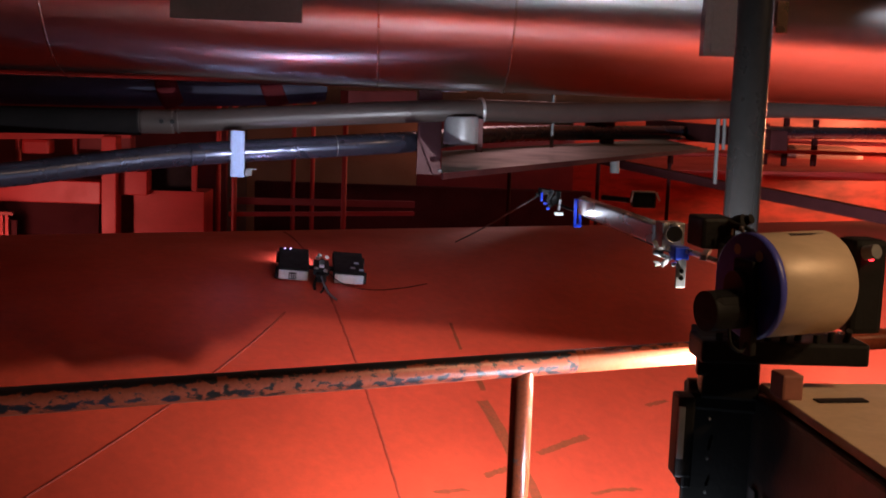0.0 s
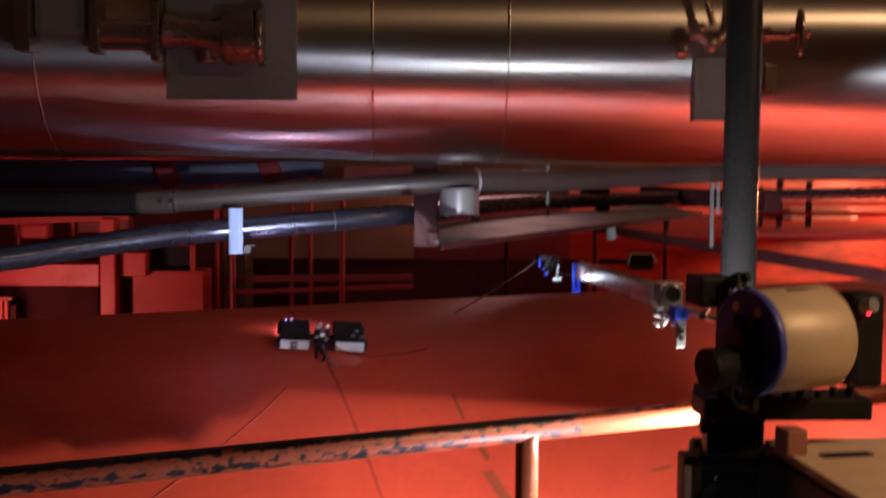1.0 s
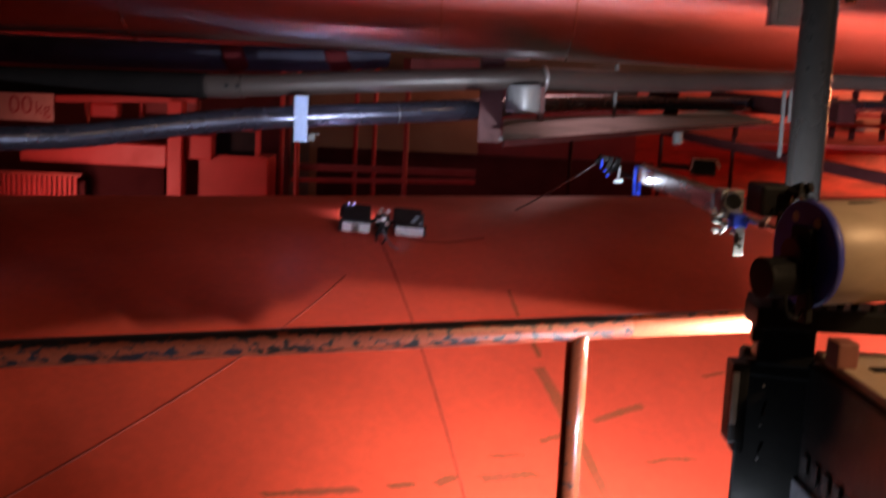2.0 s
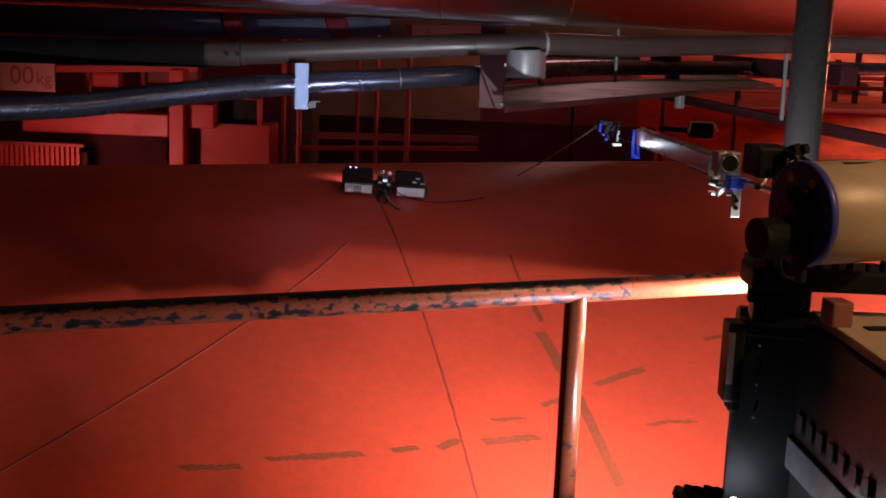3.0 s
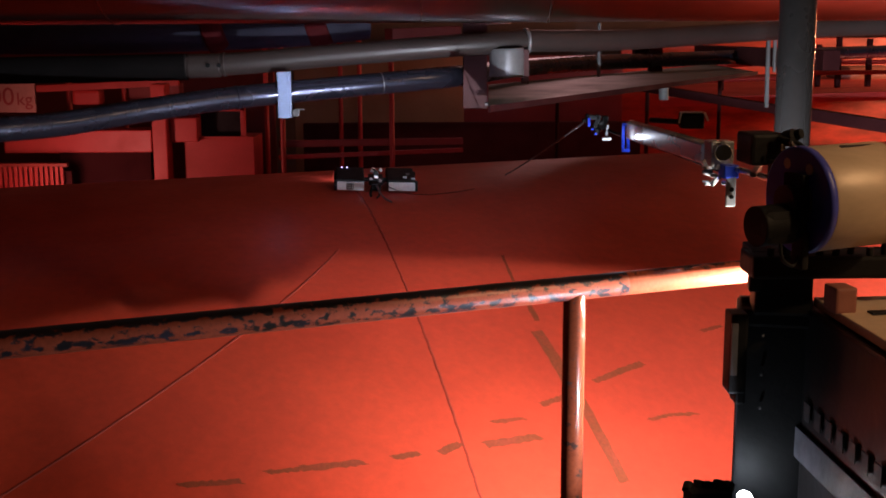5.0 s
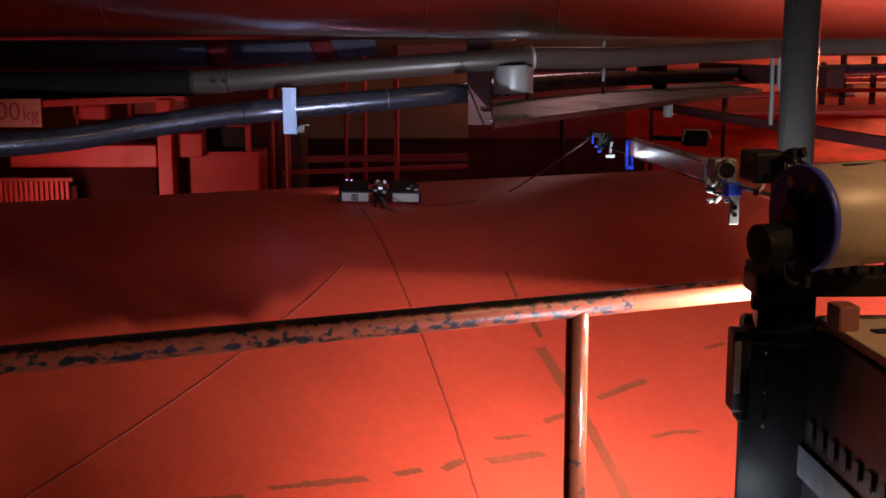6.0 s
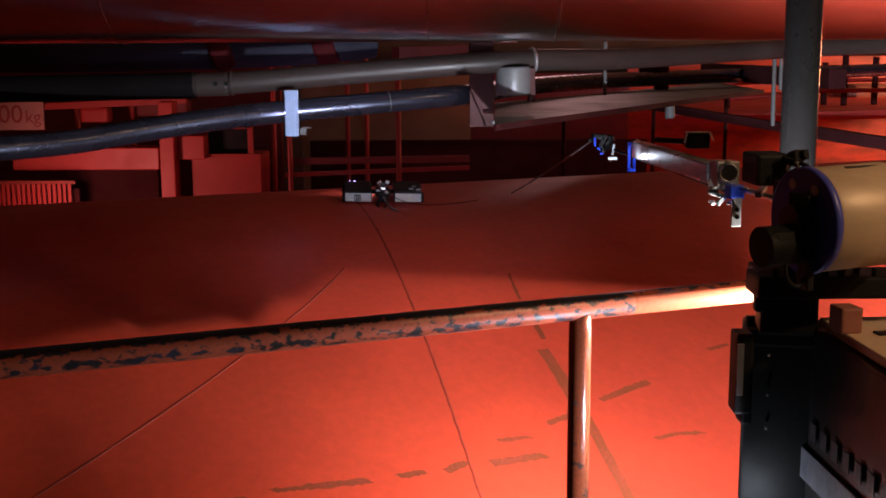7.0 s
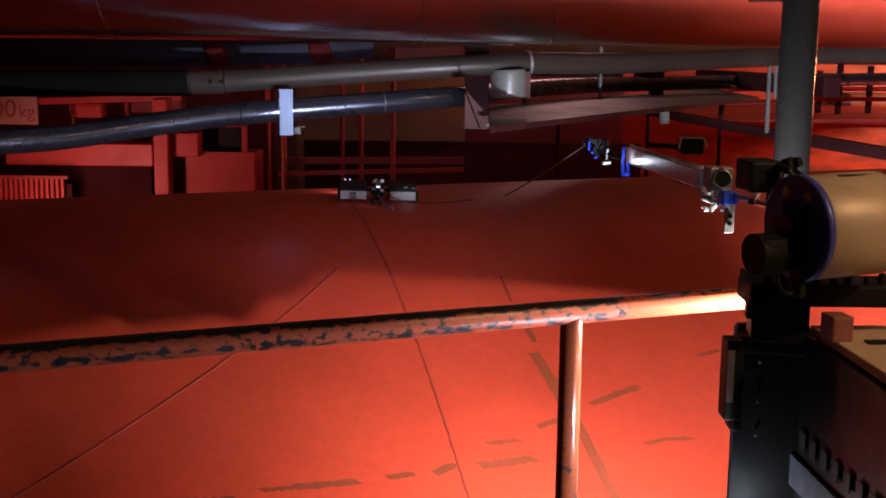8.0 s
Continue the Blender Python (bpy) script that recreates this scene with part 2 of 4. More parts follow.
def tube(bm, pts, radius, seg=20, caps=True):
    """A round bar along pts; radius may be a list."""
    radii = radius if isinstance(radius, (list, tuple)) else [radius] * len(pts)
    rings = []
    if caps:      # a ring close to each end keeps the side's shading straight
        pts = [Vector(p) for p in pts]
        first, last = (pts[1] - pts[0]), (pts[-2] - pts[-1])
        k0, k1 = [min(0.25, 0.15 * r / max(v.length, 1e-6)) for v, r in ((first, radii[0]), (last, radii[-1]))]
        mid0, mid1 = radii[0] + (radii[1] - radii[0]) * k0, radii[-1] + (radii[-2] - radii[-1]) * k1
        pts = [pts[0], pts[0] + first * k0, *pts[1:-1], pts[-1] + last * k1, pts[-1]]
        radii = [radii[0], mid0, *radii[1:-1], mid1, radii[-1]]
    for (p, a, b), r in zip(ring_frames(pts), radii):
        rings.append([bm.verts.new(p + (a * math.cos(k * math.tau / seg) + b * math.sin(k * math.tau / seg)) * r) for k in range(seg)])
    for q, w in zip(rings, rings[1:]):
        for k in range(seg):
            bm.faces.new((q[k], q[(k + 1) % seg], w[(k + 1) % seg], w[k])).smooth = True
    if caps:
        bm.faces.new(rings[0][::-1])
        bm.faces.new(rings[-1])
    return bm


def bend(pts, n=10):
    """A smooth line through pts."""
    pts, out = [Vector(p) for p in pts], []
    ext = [pts[0] * 2 - pts[1], *pts, pts[-1] * 2 - pts[-2]]
    for i in range(1, len(ext) - 2):
        a, b, c, d = ext[i - 1:i + 3]
        size = (c - b).length
        m0, m1 = [w.normalized() * min(w.length / 2, size) for w in (c - a, d - b)]
        for k in range(n):
            s = k / n
            out.append(b * (1 - 3 * s * s + 2 * s ** 3) + c * (3 * s * s - 2 * s ** 3) + m0 * (s - 2 * s * s + s ** 3) + m1 * (s ** 3 - s * s))
    return [*out, pts[-1]]


def mesh_object(name, bm, material):
    bmesh.ops.recalc_face_normals(bm, faces=bm.faces)
    me = bpy.data.meshes.new(name)
    bm.to_mesh(me)
    bm.free()
    me.materials.append(material)
    return new(name, me)


def part(name, bm, material, parent, label=""):
    ob = mesh_object(name, bm, material)
    ob.parent = parent
    return tagged(ob, label)


def thing(name, label, category, place=(0, 0, 0), group="", kind=""):
    ob = new(name)
    ob.empty_display_size = 0.1
    ob.matrix_world = pose(*place)
    return tagged(ob, label, category, group, kind)


def B():
    return bmesh.new()


def slab(name, lo, hi, material, label, category, kind="structure"):
    ob = mesh_object(name, box(B(), [(a + b) / 2 for a, b in zip(lo, hi)], [b - a for a, b in zip(lo, hi)]), material)
    return tagged(ob, label, category, kind=kind)


TURN = pose(0, 0, 0, 0, 0, 22)          # the vessel and catwalk run 22 degrees across


def along(u, n, z):
    return TURN @ Vector((u, n, z))


# ---- room ----
slab("floor", (-12, -4, -7.86), (14, 19, -7.563), M_CONC, "dark concrete floor deep below the vessel", "floor")
slab("wall_west", (-12.3, -4, -7.86), (-12, 19, 5.3), M_CONC, "dim concrete wall of the vessel room", "wall")
slab("wall_east", (14, -4, -7.86), (14.3, 19, 5.3), M_CONC, "dim concrete wall of the vessel room", "wall")
slab("wall_south", (-12.3, -4.3, -7.86), (14.3, -4, 5.3), M_CONC, "dim concrete wall of the vessel room", "wall")
slab("wall_north", (-12.3, 19, -7.86), (14.3, 19.3, 5.3), M_CONC, "dim concrete wall of the vessel room", "wall")
slab("ceiling", (-12.3, -4.3, 5.3), (14.3, 19.3, 5.6), M_CONC, "dim concrete ceiling over the vessel room", "ceiling")

# ---- vessel ----
AXIS_N, AXIS_Z, RADIUS = 5.697, -3.363, 4.2


def on_shell(u, degrees, lift=0.0):
    """A point on the vessel: metres along it, degrees from its crest towards the catwalk."""
    a = radians(degrees)
    return along(u, AXIS_N - (RADIUS + lift) * math.sin(a), AXIS_Z + (RADIUS + lift) * math.cos(a))


def shell_patch(bm, u0, u1, a0, a1, lift=0.003, skew=0.0, nu=8, na=4, ragged=0.0, rise=0.0):
    """A thin strip that follows the vessel's curve."""
    rnd = random.Random(int(u0 * 977 + a0 * 131))
    rows = []
    for i in range(na + 1):
        row = []
        for k in range(nu + 1):
            s, v = k / nu, i / na
            du, da = rnd.uniform(-1, 1) * ragged, rnd.uniform(-1, 1) * ragged * 9
            row.append(bm.verts.new(on_shell(u0 + (u1 - u0) * s + skew * v + du * (k in (0, nu)), a0 + (a1 - a0) * v + rise * s + da * (i in (0, na)), lift)))
        rows.append(row)
    for q, w in zip(rows, rows[1:]):
        for k in range(nu):
            bm.faces.new((q[k], q[k + 1], w[k + 1], w[k])).smooth = True
    return bm


vessel = thing("vessel", "huge orange-painted cylindrical steel pressure vessel on the floor", "vessel", (0, 0, -7.563))


def build_vessel():
    bm, seg = B(), 192
    rings = []
    for u in np.linspace(-9.5, 12.5, 12):
        rings.append([bm.verts.new(on_shell(u, k * 360 / seg) - Vector((0, 0, -7.563))) for k in range(seg)])
    for q, w in zip(rings, rings[1:]):
        for k in range(seg):
            bm.faces.new((q[k], q[(k + 1) % seg], w[(k + 1) % seg], w[k])).smooth = True
    bm.faces.new(rings[0])
    bm.faces.new(rings[-1][::-1])
    part("shell", bm, M_SHELL, vessel)
    down = pose(0, 0, 7.563)

    def add(name, bm, material, label=""):
        bmesh.ops.transform(bm, matrix=down, verts=bm.verts)
        part(name, bm, material, vessel, label)

    # girth weld and the slanting one
    girth = lambda a: 1.578 - 0.0085 * (a - 20.85) + 0.000115 * (a - 20.85) ** 2 if a > 13.8 else 1.643 - 0.0101 * (a - 13.8)
    add("weld_seam", tube(B(), [on_shell(girth(a) + 0.0012 * math.sin(a * 5.1), a, -0.0036) for a in np.linspace(-4, 50, 160)], 0.0062, 8), M_WELD, "thin dark weld bead")
    add("weld_seam", tube(B(), [on_shell(1.378 - 0.0725 * (a - 16.07) - 0.00209 * (a - 16.07) * (a - 23.04), a, -0.0046) for a in np.linspace(15.5, 34.5, 60)], 0.007, 8), M_WELD, "thin dark slanting weld bead")
    # strips left by tape
    add("tape_mark", shell_patch(B(), 1.962, 2.010, 25.1, 29.3, 0.003, 0.004, 4, 8, 0.003), M_TAPE, "brown strip left by tape")
    add("tape_mark", shell_patch(B(), 1.972, 2.014, 29.3, 35.2, 0.003, 0.004, 4, 10, 0.003), M_TAPE)
    add("tape_mark", shell_patch(B(), 2.018, 2.042, 22.4, 24.3, 0.003, -0.016, 4, 4, 0.003), M_TAPE)
    add("tape_mark", shell_patch(B(), 2.066, 2.080, 17.8, 20.6, 0.003, -0.040, 4, 6, 0.002), M_TAPE)
    # scuffs: start and end along the vessel, start angle, rise over the length, width in degrees
    for u0, u1, a0, rise, wide in ((0.547, 0.735, 31.60, 0.28, 0.30), (0.813, 0.955, 31.62, 0.12, 0.26), (0.935, 1.136, 31.66, 0.15, 0.36), (1.234, 1.325, 31.85, -0.05, 0.28), (1.395, 1.480, 31.95, -0.36, 0.30),
                                   (1.560, 1.765, 31.84, -0.02, 0.40), (1.625, 1.742, 30.70, 0.02, 0.24), (1.830, 1.930, 30.05, -0.30, 0.26), (2.075, 2.200, 29.05, -0.45, 0.26), (2.185, 2.312, 28.60, -0.40, 0.34),
                                   (2.205, 2.295, 31.92, -0.12, 0.17), (2.285, 2.402, 31.78, 0.18, 0.22), (2.650, 2.755, 26.50, -0.25, 0.18)):
        add("paint_scuff", shell_patch(B(), u0, u1, a0, a0 + wide, 0.003, 0.02, 14, 3, 0.005, rise), M_TAPE, "brownish scuff in the paint")


build_vessel()

# ---- catwalk and its rail ----
catwalk = mesh_object("catwalk", box(B(), along(1.5, 0.2, -0.06), (14, 3.7, 0.12), pose(0, 0, 0, 0, 0, 22)), M_CONC)
tagged(catwalk, "plain grey catwalk deck beside the vessel", "catwalk", kind="structure")


def handrail():
    rail = thing("handrail", "round steel handrail with chipped orange paint over black", "handrail", along(1, 1.91, 0))
    base = along(1, 1.91, 0)
    put = lambda u, z: along(u, 1.91, z) - base
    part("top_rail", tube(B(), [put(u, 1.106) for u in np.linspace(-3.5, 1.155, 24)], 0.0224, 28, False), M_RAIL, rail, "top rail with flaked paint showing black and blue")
    part("rail_joint", tube(B(), [put(u, 1.106) for u in np.linspace(1.155, 5, 16)], 0.0224, 28, False), M_CLEAN, rail, "cleaner orange stretch of rail")
    for u in (-1.97, -0.47, 1.050, 2.55, 4.05):
        part("post", tube(B(), [put(u, z) for z in (0.0, 0.3, 0.6, 0.9, 1.06, 1.095)], [0.0213] * 5 + [0.0205], 24), M_POST, rail)


handrail()

# ---- overhead pipes ----


def big_pipe():
    y, z, r = 5.5, 2.145, 0.55
    ob = thing("large_pipe", "large horizontal pipe in shiny metal cladding with band seams", "pipe", (0, y, z))
    bm = tube(B(), [(x, 0, 0) for x in np.linspace(-12, 14, 40)], r, 96)
    part("cladding", bm, M_STEEL, ob)
    for x in (-2.6, -1.45, -0.066, 0.50, 3.6):
        part("band_seam", tube(B(), [(x - 0.006, 0, 0), (x - 0.004, 0, 0), (x + 0.004, 0, 0), (x + 0.006, 0, 0)], [r - 0.002, r + 0.004, r + 0.004, r - 0.002], 96, False), M_SEAM, ob, "narrow raised seam band")
    # square plate with a flanged stub on it
    plate = part("mounting_plate", box(B(), (-0.64, -0.56, -0.05), (0.53, 0.03, 0.50), None, 0.004), M_GREYBOX, ob, "grey mounting plate")
    part("pipe_stub", tube(B(), [(-1.16, -0.63, -0.045), (-0.92, -0.63, -0.045)], 0.055, 24), M_BRASS, ob, "brownish pipe stub")
    part("tie_bar", tube(B(), [(-1.16, -0.66, -0.10), (-0.92, -0.66, -0.10)], 0.014, 12), M_BRASS, ob)
    for x, z, w, h in ((-1.445, 0.03, 0.065, 0.30), (-1.165, 0.03, 0.04, 0.31), (-0.925, 0.0, 0.035, 0.31)):
        part("flange_plate", box(B(), (x, -0.63, z), (w, 0.14, h), None, 0.005), M_BRASS, ob, "brownish flange plate")
    part("gear_housing", box(B(), (-1.30, -0.60, 0.04), (0.22, 0.12, 0.20), None, 0.03), M_GREYBOX, ob, "grey gear housing")
    part("neck", tube(B(), [(-0.90, -0.63, -0.03), (-0.80, -0.63, -0.04), (-0.70, -0.63, -0.055), (-0.655, -0.63, -0.06)], [0.075, 0.058, 0.070, 0.090], 28), M_BRASS, ob, "brownish valve neck")
    part("valve_body", tube(B(), [(-0.66, -0.63, -0.06), (-0.645, -0.63, -0.06), (-0.56, -0.63, -0.055), (-0.525, -0.63, -0.05)], [0.100, 0.108, 0.104, 0.112], 32), M_BRASS, ob, "brownish valve body")
    part("flange", tube(B(), [(-0.525, -0.63, -0.05), (-0.521, -0.63, -0.05), (-0.503, -0.63, -0.05), (-0.499, -0.63, -0.05)], [0.116, 0.121, 0.121, 0.116], 32), M_BRASS, ob)
    part("drain_lug", tube(B(), [(-0.735, -0.63, -0.05), (-0.725, -0.63, -0.155)], [0.05, 0.035], 16), M_BRASS, ob)
    for k in range(6):
        a = math.radians(200 + 32 * k)
        q = Vector((-0.512, -0.63 + 0.105 * math.cos(a), -0.05 + 0.105 * math.sin(a)))
        part("bolt", tube(B(), [q - Vector((0.03, 0, 0)), q + Vector((0.02, 0, 0))], 0.009, 6), M_DULL, ob)
    # clamp on the right with a valve wheel
    bm = B()
    box(bm, (1.36, -0.565, -0.24), (0.12, 0.03, 0.26), None, 0.004)
    box(bm, (1.285, -0.545, -0.24), (0.03, 0.07, 0.26), None, 0.003)
    part("clamp_plate", bm, M_GREYBOX, ob, "grey clamp plate")
    bm = B()
    tube(bm, [(1.25, -0.58, -0.02), (1.45, -0.66, -0.02), (1.62, -0.72, -0.03)], 0.018, 12)
    tube(bm, bend([(1.28, -0.58, 0.5), (1.29, -0.6, 0.2), (1.33, -0.62, 0.02)]), 0.014, 12)
    tube(bm, bend([(1.47, -0.58, 0.5), (1.47, -0.6, 0.2), (1.45, -0.62, 0.02)]), 0.014, 12)
    tube(bm, bend([(1.25, -0.60, 0.03), (1.27, -0.63, -0.02), (1.33, -0.64, -0.05), (1.39, -0.63, -0.01)]), 0.022, 12)
    part("branch_line", bm, M_BRASS, ob, "thin brass branch line")
    bm = B()
    for x, z, w in ((1.20, -0.09, 0.03), (1.27, -0.01, 0.032), (1.32, -0.06, 0.036), (1.55, -0.02, 0.03)):
        part("union_nut", tube(B(), [(x - 0.022, -0.635, z), (x - 0.015, -0.635, z), (x + 0.015, -0.635, z + 0.004), (x + 0.022, -0.635, z + 0.004)], [w * 0.8, w, w, w * 0.8], 8), M_BRASS, ob)
    part("side_plate", box(B(), (1.60, -0.50, -0.20), (0.05, 0.10, 0.13), None, 0.004), M_BRASS, ob, "small dark side plate")
    ringpts = [(1.66, -0.72 + 0.03 * math.cos(a), -0.02 + 0.085 * math.sin(a)) for a in np.linspace(0, math.tau, 25)]
    tube(bm, ringpts, 0.011, 10, False)
    tube(bm, [(1.62, -0.72, -0.02), (1.70, -0.72, -0.02)], 0.016, 10)
    for s in (-1, 1):
        tube(bm, [(1.66, -0.72, -0.02), (1.66, -0.72, -0.02 + 0.085 * s)], 0.007, 8)
    part("hand_wheel", bm, M_BRASS, ob, "small brass valve hand wheel")


big_pipe()


def run_pipe(name, pts, radius, material, label, extras=()):
    ob = thing(name, label, "pipe", pts[0])
    o = Vector(pts[0])
    part("pipe_body", tube(B(), [Vector(p) - o for p in bend(pts, 8)], radius, 32), material, ob)
    return ob, o


def collar(ob, o, p, d, radius, width, material, label=""):
    c, d = Vector(p) - o, Vector(d).normalized()
    part("collar", tube(B(), [c - d * width / 2, c + d * width / 2], radius, 32), material, ob, label)


# lower dark pipe
dk = [(-12.0, 3.3, 1.1), (-4.4, 3.55, 1.15), (-2.6, 4.22, 1.165), (-1.808, 4.85, 1.174), (-1.577, 5.05, 1.183), (-1.321, 5.25, 1.217), (-1.036, 5.42, 1.252), (-0.799, 5.54, 1.272), (-0.266, 5.70, 1.313), (0.042, 5.83, 1.334), (0.142, 6.02, 1.335), (0.542, 7.2, 1.333), (1.368, 8.4, 1.329), (4.5, 10.5, 1.35), (14.0, 15.0, 1.4)]
ob, o = run_pipe("dark_pipe", dk, 0.052, M_DARKPIPE, "glossy dark blue pipe running under the large pipe")
collar(ob, o, (-0.918, 5.482, 1.262), (1, 0.5, 0.09), 0.055, 0.012, M_DARKPIPE)
collar(ob, o, (-0.266, 5.700, 1.313), (1, 0.35, 0.07), 0.0528, 0.004, M_DULL, "thin bright clip")
# upper grey pipe
up = [(-12.0, 5.9, 1.40), (-2.078, 5.600, 1.385), (-1.017, 5.600, 1.408), (-0.491, 5.650, 1.446), (0.042, 5.700, 1.485), (0.425, 5.800, 1.505), (0.906, 6.100, 1.504), (2.6, 7.2, 1.56), (14.0, 13.0, 1.62)]
ob, o = run_pipe("grey_pipe", up, 0.052, M_GREYPIPE, "grey painted pipe with a bolted joint")
collar(ob, o, (-1.081, 5.600, 1.403), (1, 0.0, 0.03), 0.056, 0.15, M_GREYPIPE, "bolted pipe joint")
a, b = Vector((-2.078, 5.600, 1.385)) - o, Vector((-1.163, 5.600, 1.399)) - o
part("sleeve", tube(B(), [Vector((0.02, 0, 0)), a, b], 0.062, 32), M_SLEEVE, ob, "matt black insulated stretch")
collar(ob, o, (-0.988, 5.600, 1.408), (1, 0.0, 0.05), 0.0572, 0.010, M_GREYPIPE)
for k in (-0.02, 0.03):
    q = Vector((-1.034, 5.550, 1.407)) - o + Vector((k, 0, 0.0))
    part("bolt", tube(B(), [q + Vector((0, 0.01, 0)), q + Vector((0, -0.018, 0))], 0.011, 6), M_BLACK, ob)
collar(ob, o, (0.430, 5.800, 1.505), (1, 0.3, 0.05), 0.062, 0.012, M_ALU, "bright strap round the pipe")
# wide dark duct right under the large pipe, with red straps
pts = [(-12.0, 6.6, 1.74), (-2.365, 6.400, 1.528), (-1.460, 6.400, 1.533), (-0.676, 6.400, 1.564), (-0.380, 6.500, 1.595)]
ob, o = run_pipe("blue_duct", pts, 0.085, M_DUCT, "dim blue-grey duct with red straps")
for p in ((-1.169, 6.380, 1.546), (-0.630, 6.400, 1.567)):
    collar(ob, o, p, (1, 0.0, 0.35), 0.094, 0.11, M_DEEPRED, "dark red strap")

# hanger with square post and round canister
hang = thing("pipe_hanger", "dark red square hanger post with a grey canister", "hanger", (0.183, 5.660, 1.613))
h0 = Vector((0.183, 5.660, 1.613))
part("post", box(B(), Vector((0.186, 5.870, 1.474)) - h0, (0.117, 0.09, 0.582), None, 0.004), M_HPOST, hang)
part("canister", tube(B(), [Vector((0.335, 5.740, 1.340)) - h0, Vector((0.335, 5.740, 1.448)) - h0, Vector((0.334, 5.740, 1.474)) - h0], [0.085, 0.085, 0.08], 32), M_CAN, hang, "grey metal canister")
part("bracket_plate", box(B(), Vector((0.423, 5.760, 1.387)) - h0, (0.03, 0.10, 0.16), None, 0.003), M_HPOST, hang)
part("cap", tube(B(), [Vector((0.289, 5.660, 1.587)) - h0, Vector((0.289, 5.660, 1.613)) - h0], 0.06, 24), M_ALU, hang, "bright metal cap")
part("foot_plate", box(B(), Vector((0.295, 5.640, 1.217)) - h0, (0.14, 0.05, 0.012), None, 0.002), M_GREYBOX, hang)

# bright bracket clipped onto the dark pipe
br = thing("pipe_bracket", "bright aluminium channel bracket clipped to the dark pipe", "bracket", (-0.699, 5.515, 1.271))
bm = B()
box(bm, (-0.012, 0, 0), (0.052, 0.012, 0.212), None, 0.002)
box(bm, (0.02, 0.012, 0), (0.012, 0.036, 0.212), None, 0.002)
box(bm, (-0.034, 0.012, 0), (0.008, 0.036, 0.212), None, 0.002)
part("channel", bm, M_BRKT, br)
bm = B()
box(bm, (0.045, 0.02, -0.085), (0.03, 0.03, 0.03), None, 0.003)
box(bm, (0.062, 0.02, -0.068), (0.04, 0.03, 0.005))
part("clip", bm, M_GREYBOX, br, "small grey clip")

# plate walkway hung on rods
tray = thing("cable_tray", "long flat grey-green metal tray hung on rods", "tray", (0.241, 5.750, 1.240))
t0 = Vector((0.241, 5.750, 1.240))


def quad_slab(bm, corners, thick):
    top = [bm.verts.new(Vector(c)) for c in corners]
    low = [bm.verts.new(Vector(c) - Vector((0, 0, thick))) for c in corners]
    bm.faces.new(top)
    bm.faces.new(low[::-1])
    for i in range(4):
        j = (i + 1) % 4
        bm.faces.new((top[i], low[i], low[j], top[j]))
    return bm


T_A, T_B, T_C, T_D = [Vector(p) - t0 for p in ((0.215, 4.98, 1.250), (2.245, 8.421, 1.250), (2.276, 9.956, 1.250), (0.290, 6.80, 1.250))]
part("tray_plate", quad_slab(B(), [T_A, T_B, T_C, T_D], 0.012), M_GREEN, tray)
LIP = Vector((0.008, -0.012, 0.004))
part("tray_lip", quad_slab(B(), [T_A + LIP, T_B + LIP, T_B, T_A], 0.026), M_NEARBLACK, tray, "darker edge lip")
for a, b, r in (((2.033, 7.400, 1.610), (2.043, 7.400, 1.070), 0.014), ((2.074, 7.420, 1.610), (2.088, 7.420, 1.285), 0.012), ((0.887, 6.600, 1.485), (0.890, 6.600, 1.300), 0.01)):
    part("hanger_rod", tube(B(), [Vector(a) - t0 + Vector((0, 0, 0.5)), Vector(b) - t0], r, 12), M_GREYBOX, tray)
part("end_block", box(B(), Vector((2.36, 8.82, 1.345)) - t0, (2.2, 0.12, 0.13), pose(0, 0, 0, 0, 0, 99.7), 0.006), M_NEARBLACK, tray, "dark red end beam")
part("support_lug", tube(B(), [Vector((1.325, 7.000, 1.238)) - t0, Vector((1.328, 7.000, 1.145)) - t0], 0.028, 20), M_GREYBOX, tray)
part("cross_post", box(B(), Vector((1.562, 8.60, 1.375)) - t0, (0.095, 0.08, 0.25), None, 0.004), M_DEEPRED, tray)
part("junction_box", box(B(), Vector((1.455, 8.60, 1.385)) - t0, (0.10, 0.12, 0.12), None, 0.006), M_NEARBLACK, tray)

# steel pole near the rail
pole = thing("steel_pole", "upright dark painted steel pipe column", "column", (0.895, 3.0, -7.563))
part("shaft", tube(B(), [(0, 0, 0), (0, 0, 4), (0, 0, 8.0), (0.0, 0, 12.86)], 0.0445, 40), M_POLE, pole)

# ---- far side of the room ----


def block(name, label, category, a, b, depth, material, bevel=0.01, floor=None):
    """An upright box between two seen corners, carried down to floor when given."""
    a, b = Vector(a), Vector(b)
    z0 = floor if floor is not None else min(a.z, b.z)
    z1 = max(a.z, b.z)
    c = Vector(((a.x + b.x) / 2, (a.y + b.y) / 2 + depth / 2, (z0 + z1) / 2))
    ob = mesh_object(name, box(B(), (0, 0, 0), (abs(a.x - b.x), depth, z1 - z0), None, bevel), material)
    ob.matrix_world = Matrix.Translation(c)
    return tagged(ob, label, category)


DEEP = -7.563
block("wall_panel", "tan partition wall beyond the vessel", "partition", (-1.451, 12.000, 1.401), (0.259, 12.000, 0.312), 0.1, M_TAN, 0.01, DEEP)
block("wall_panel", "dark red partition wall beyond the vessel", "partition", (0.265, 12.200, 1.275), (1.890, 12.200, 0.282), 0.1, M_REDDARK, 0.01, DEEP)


# plain dark band across the far side, below the partitions
block("low_band", "low dark maroon band beyond the vessel", "wall", (-1.30, 11.400, 0.66), (1.95, 11.400, 0.30), 0.12, M_NEARBLACK, 0.01, DEEP)


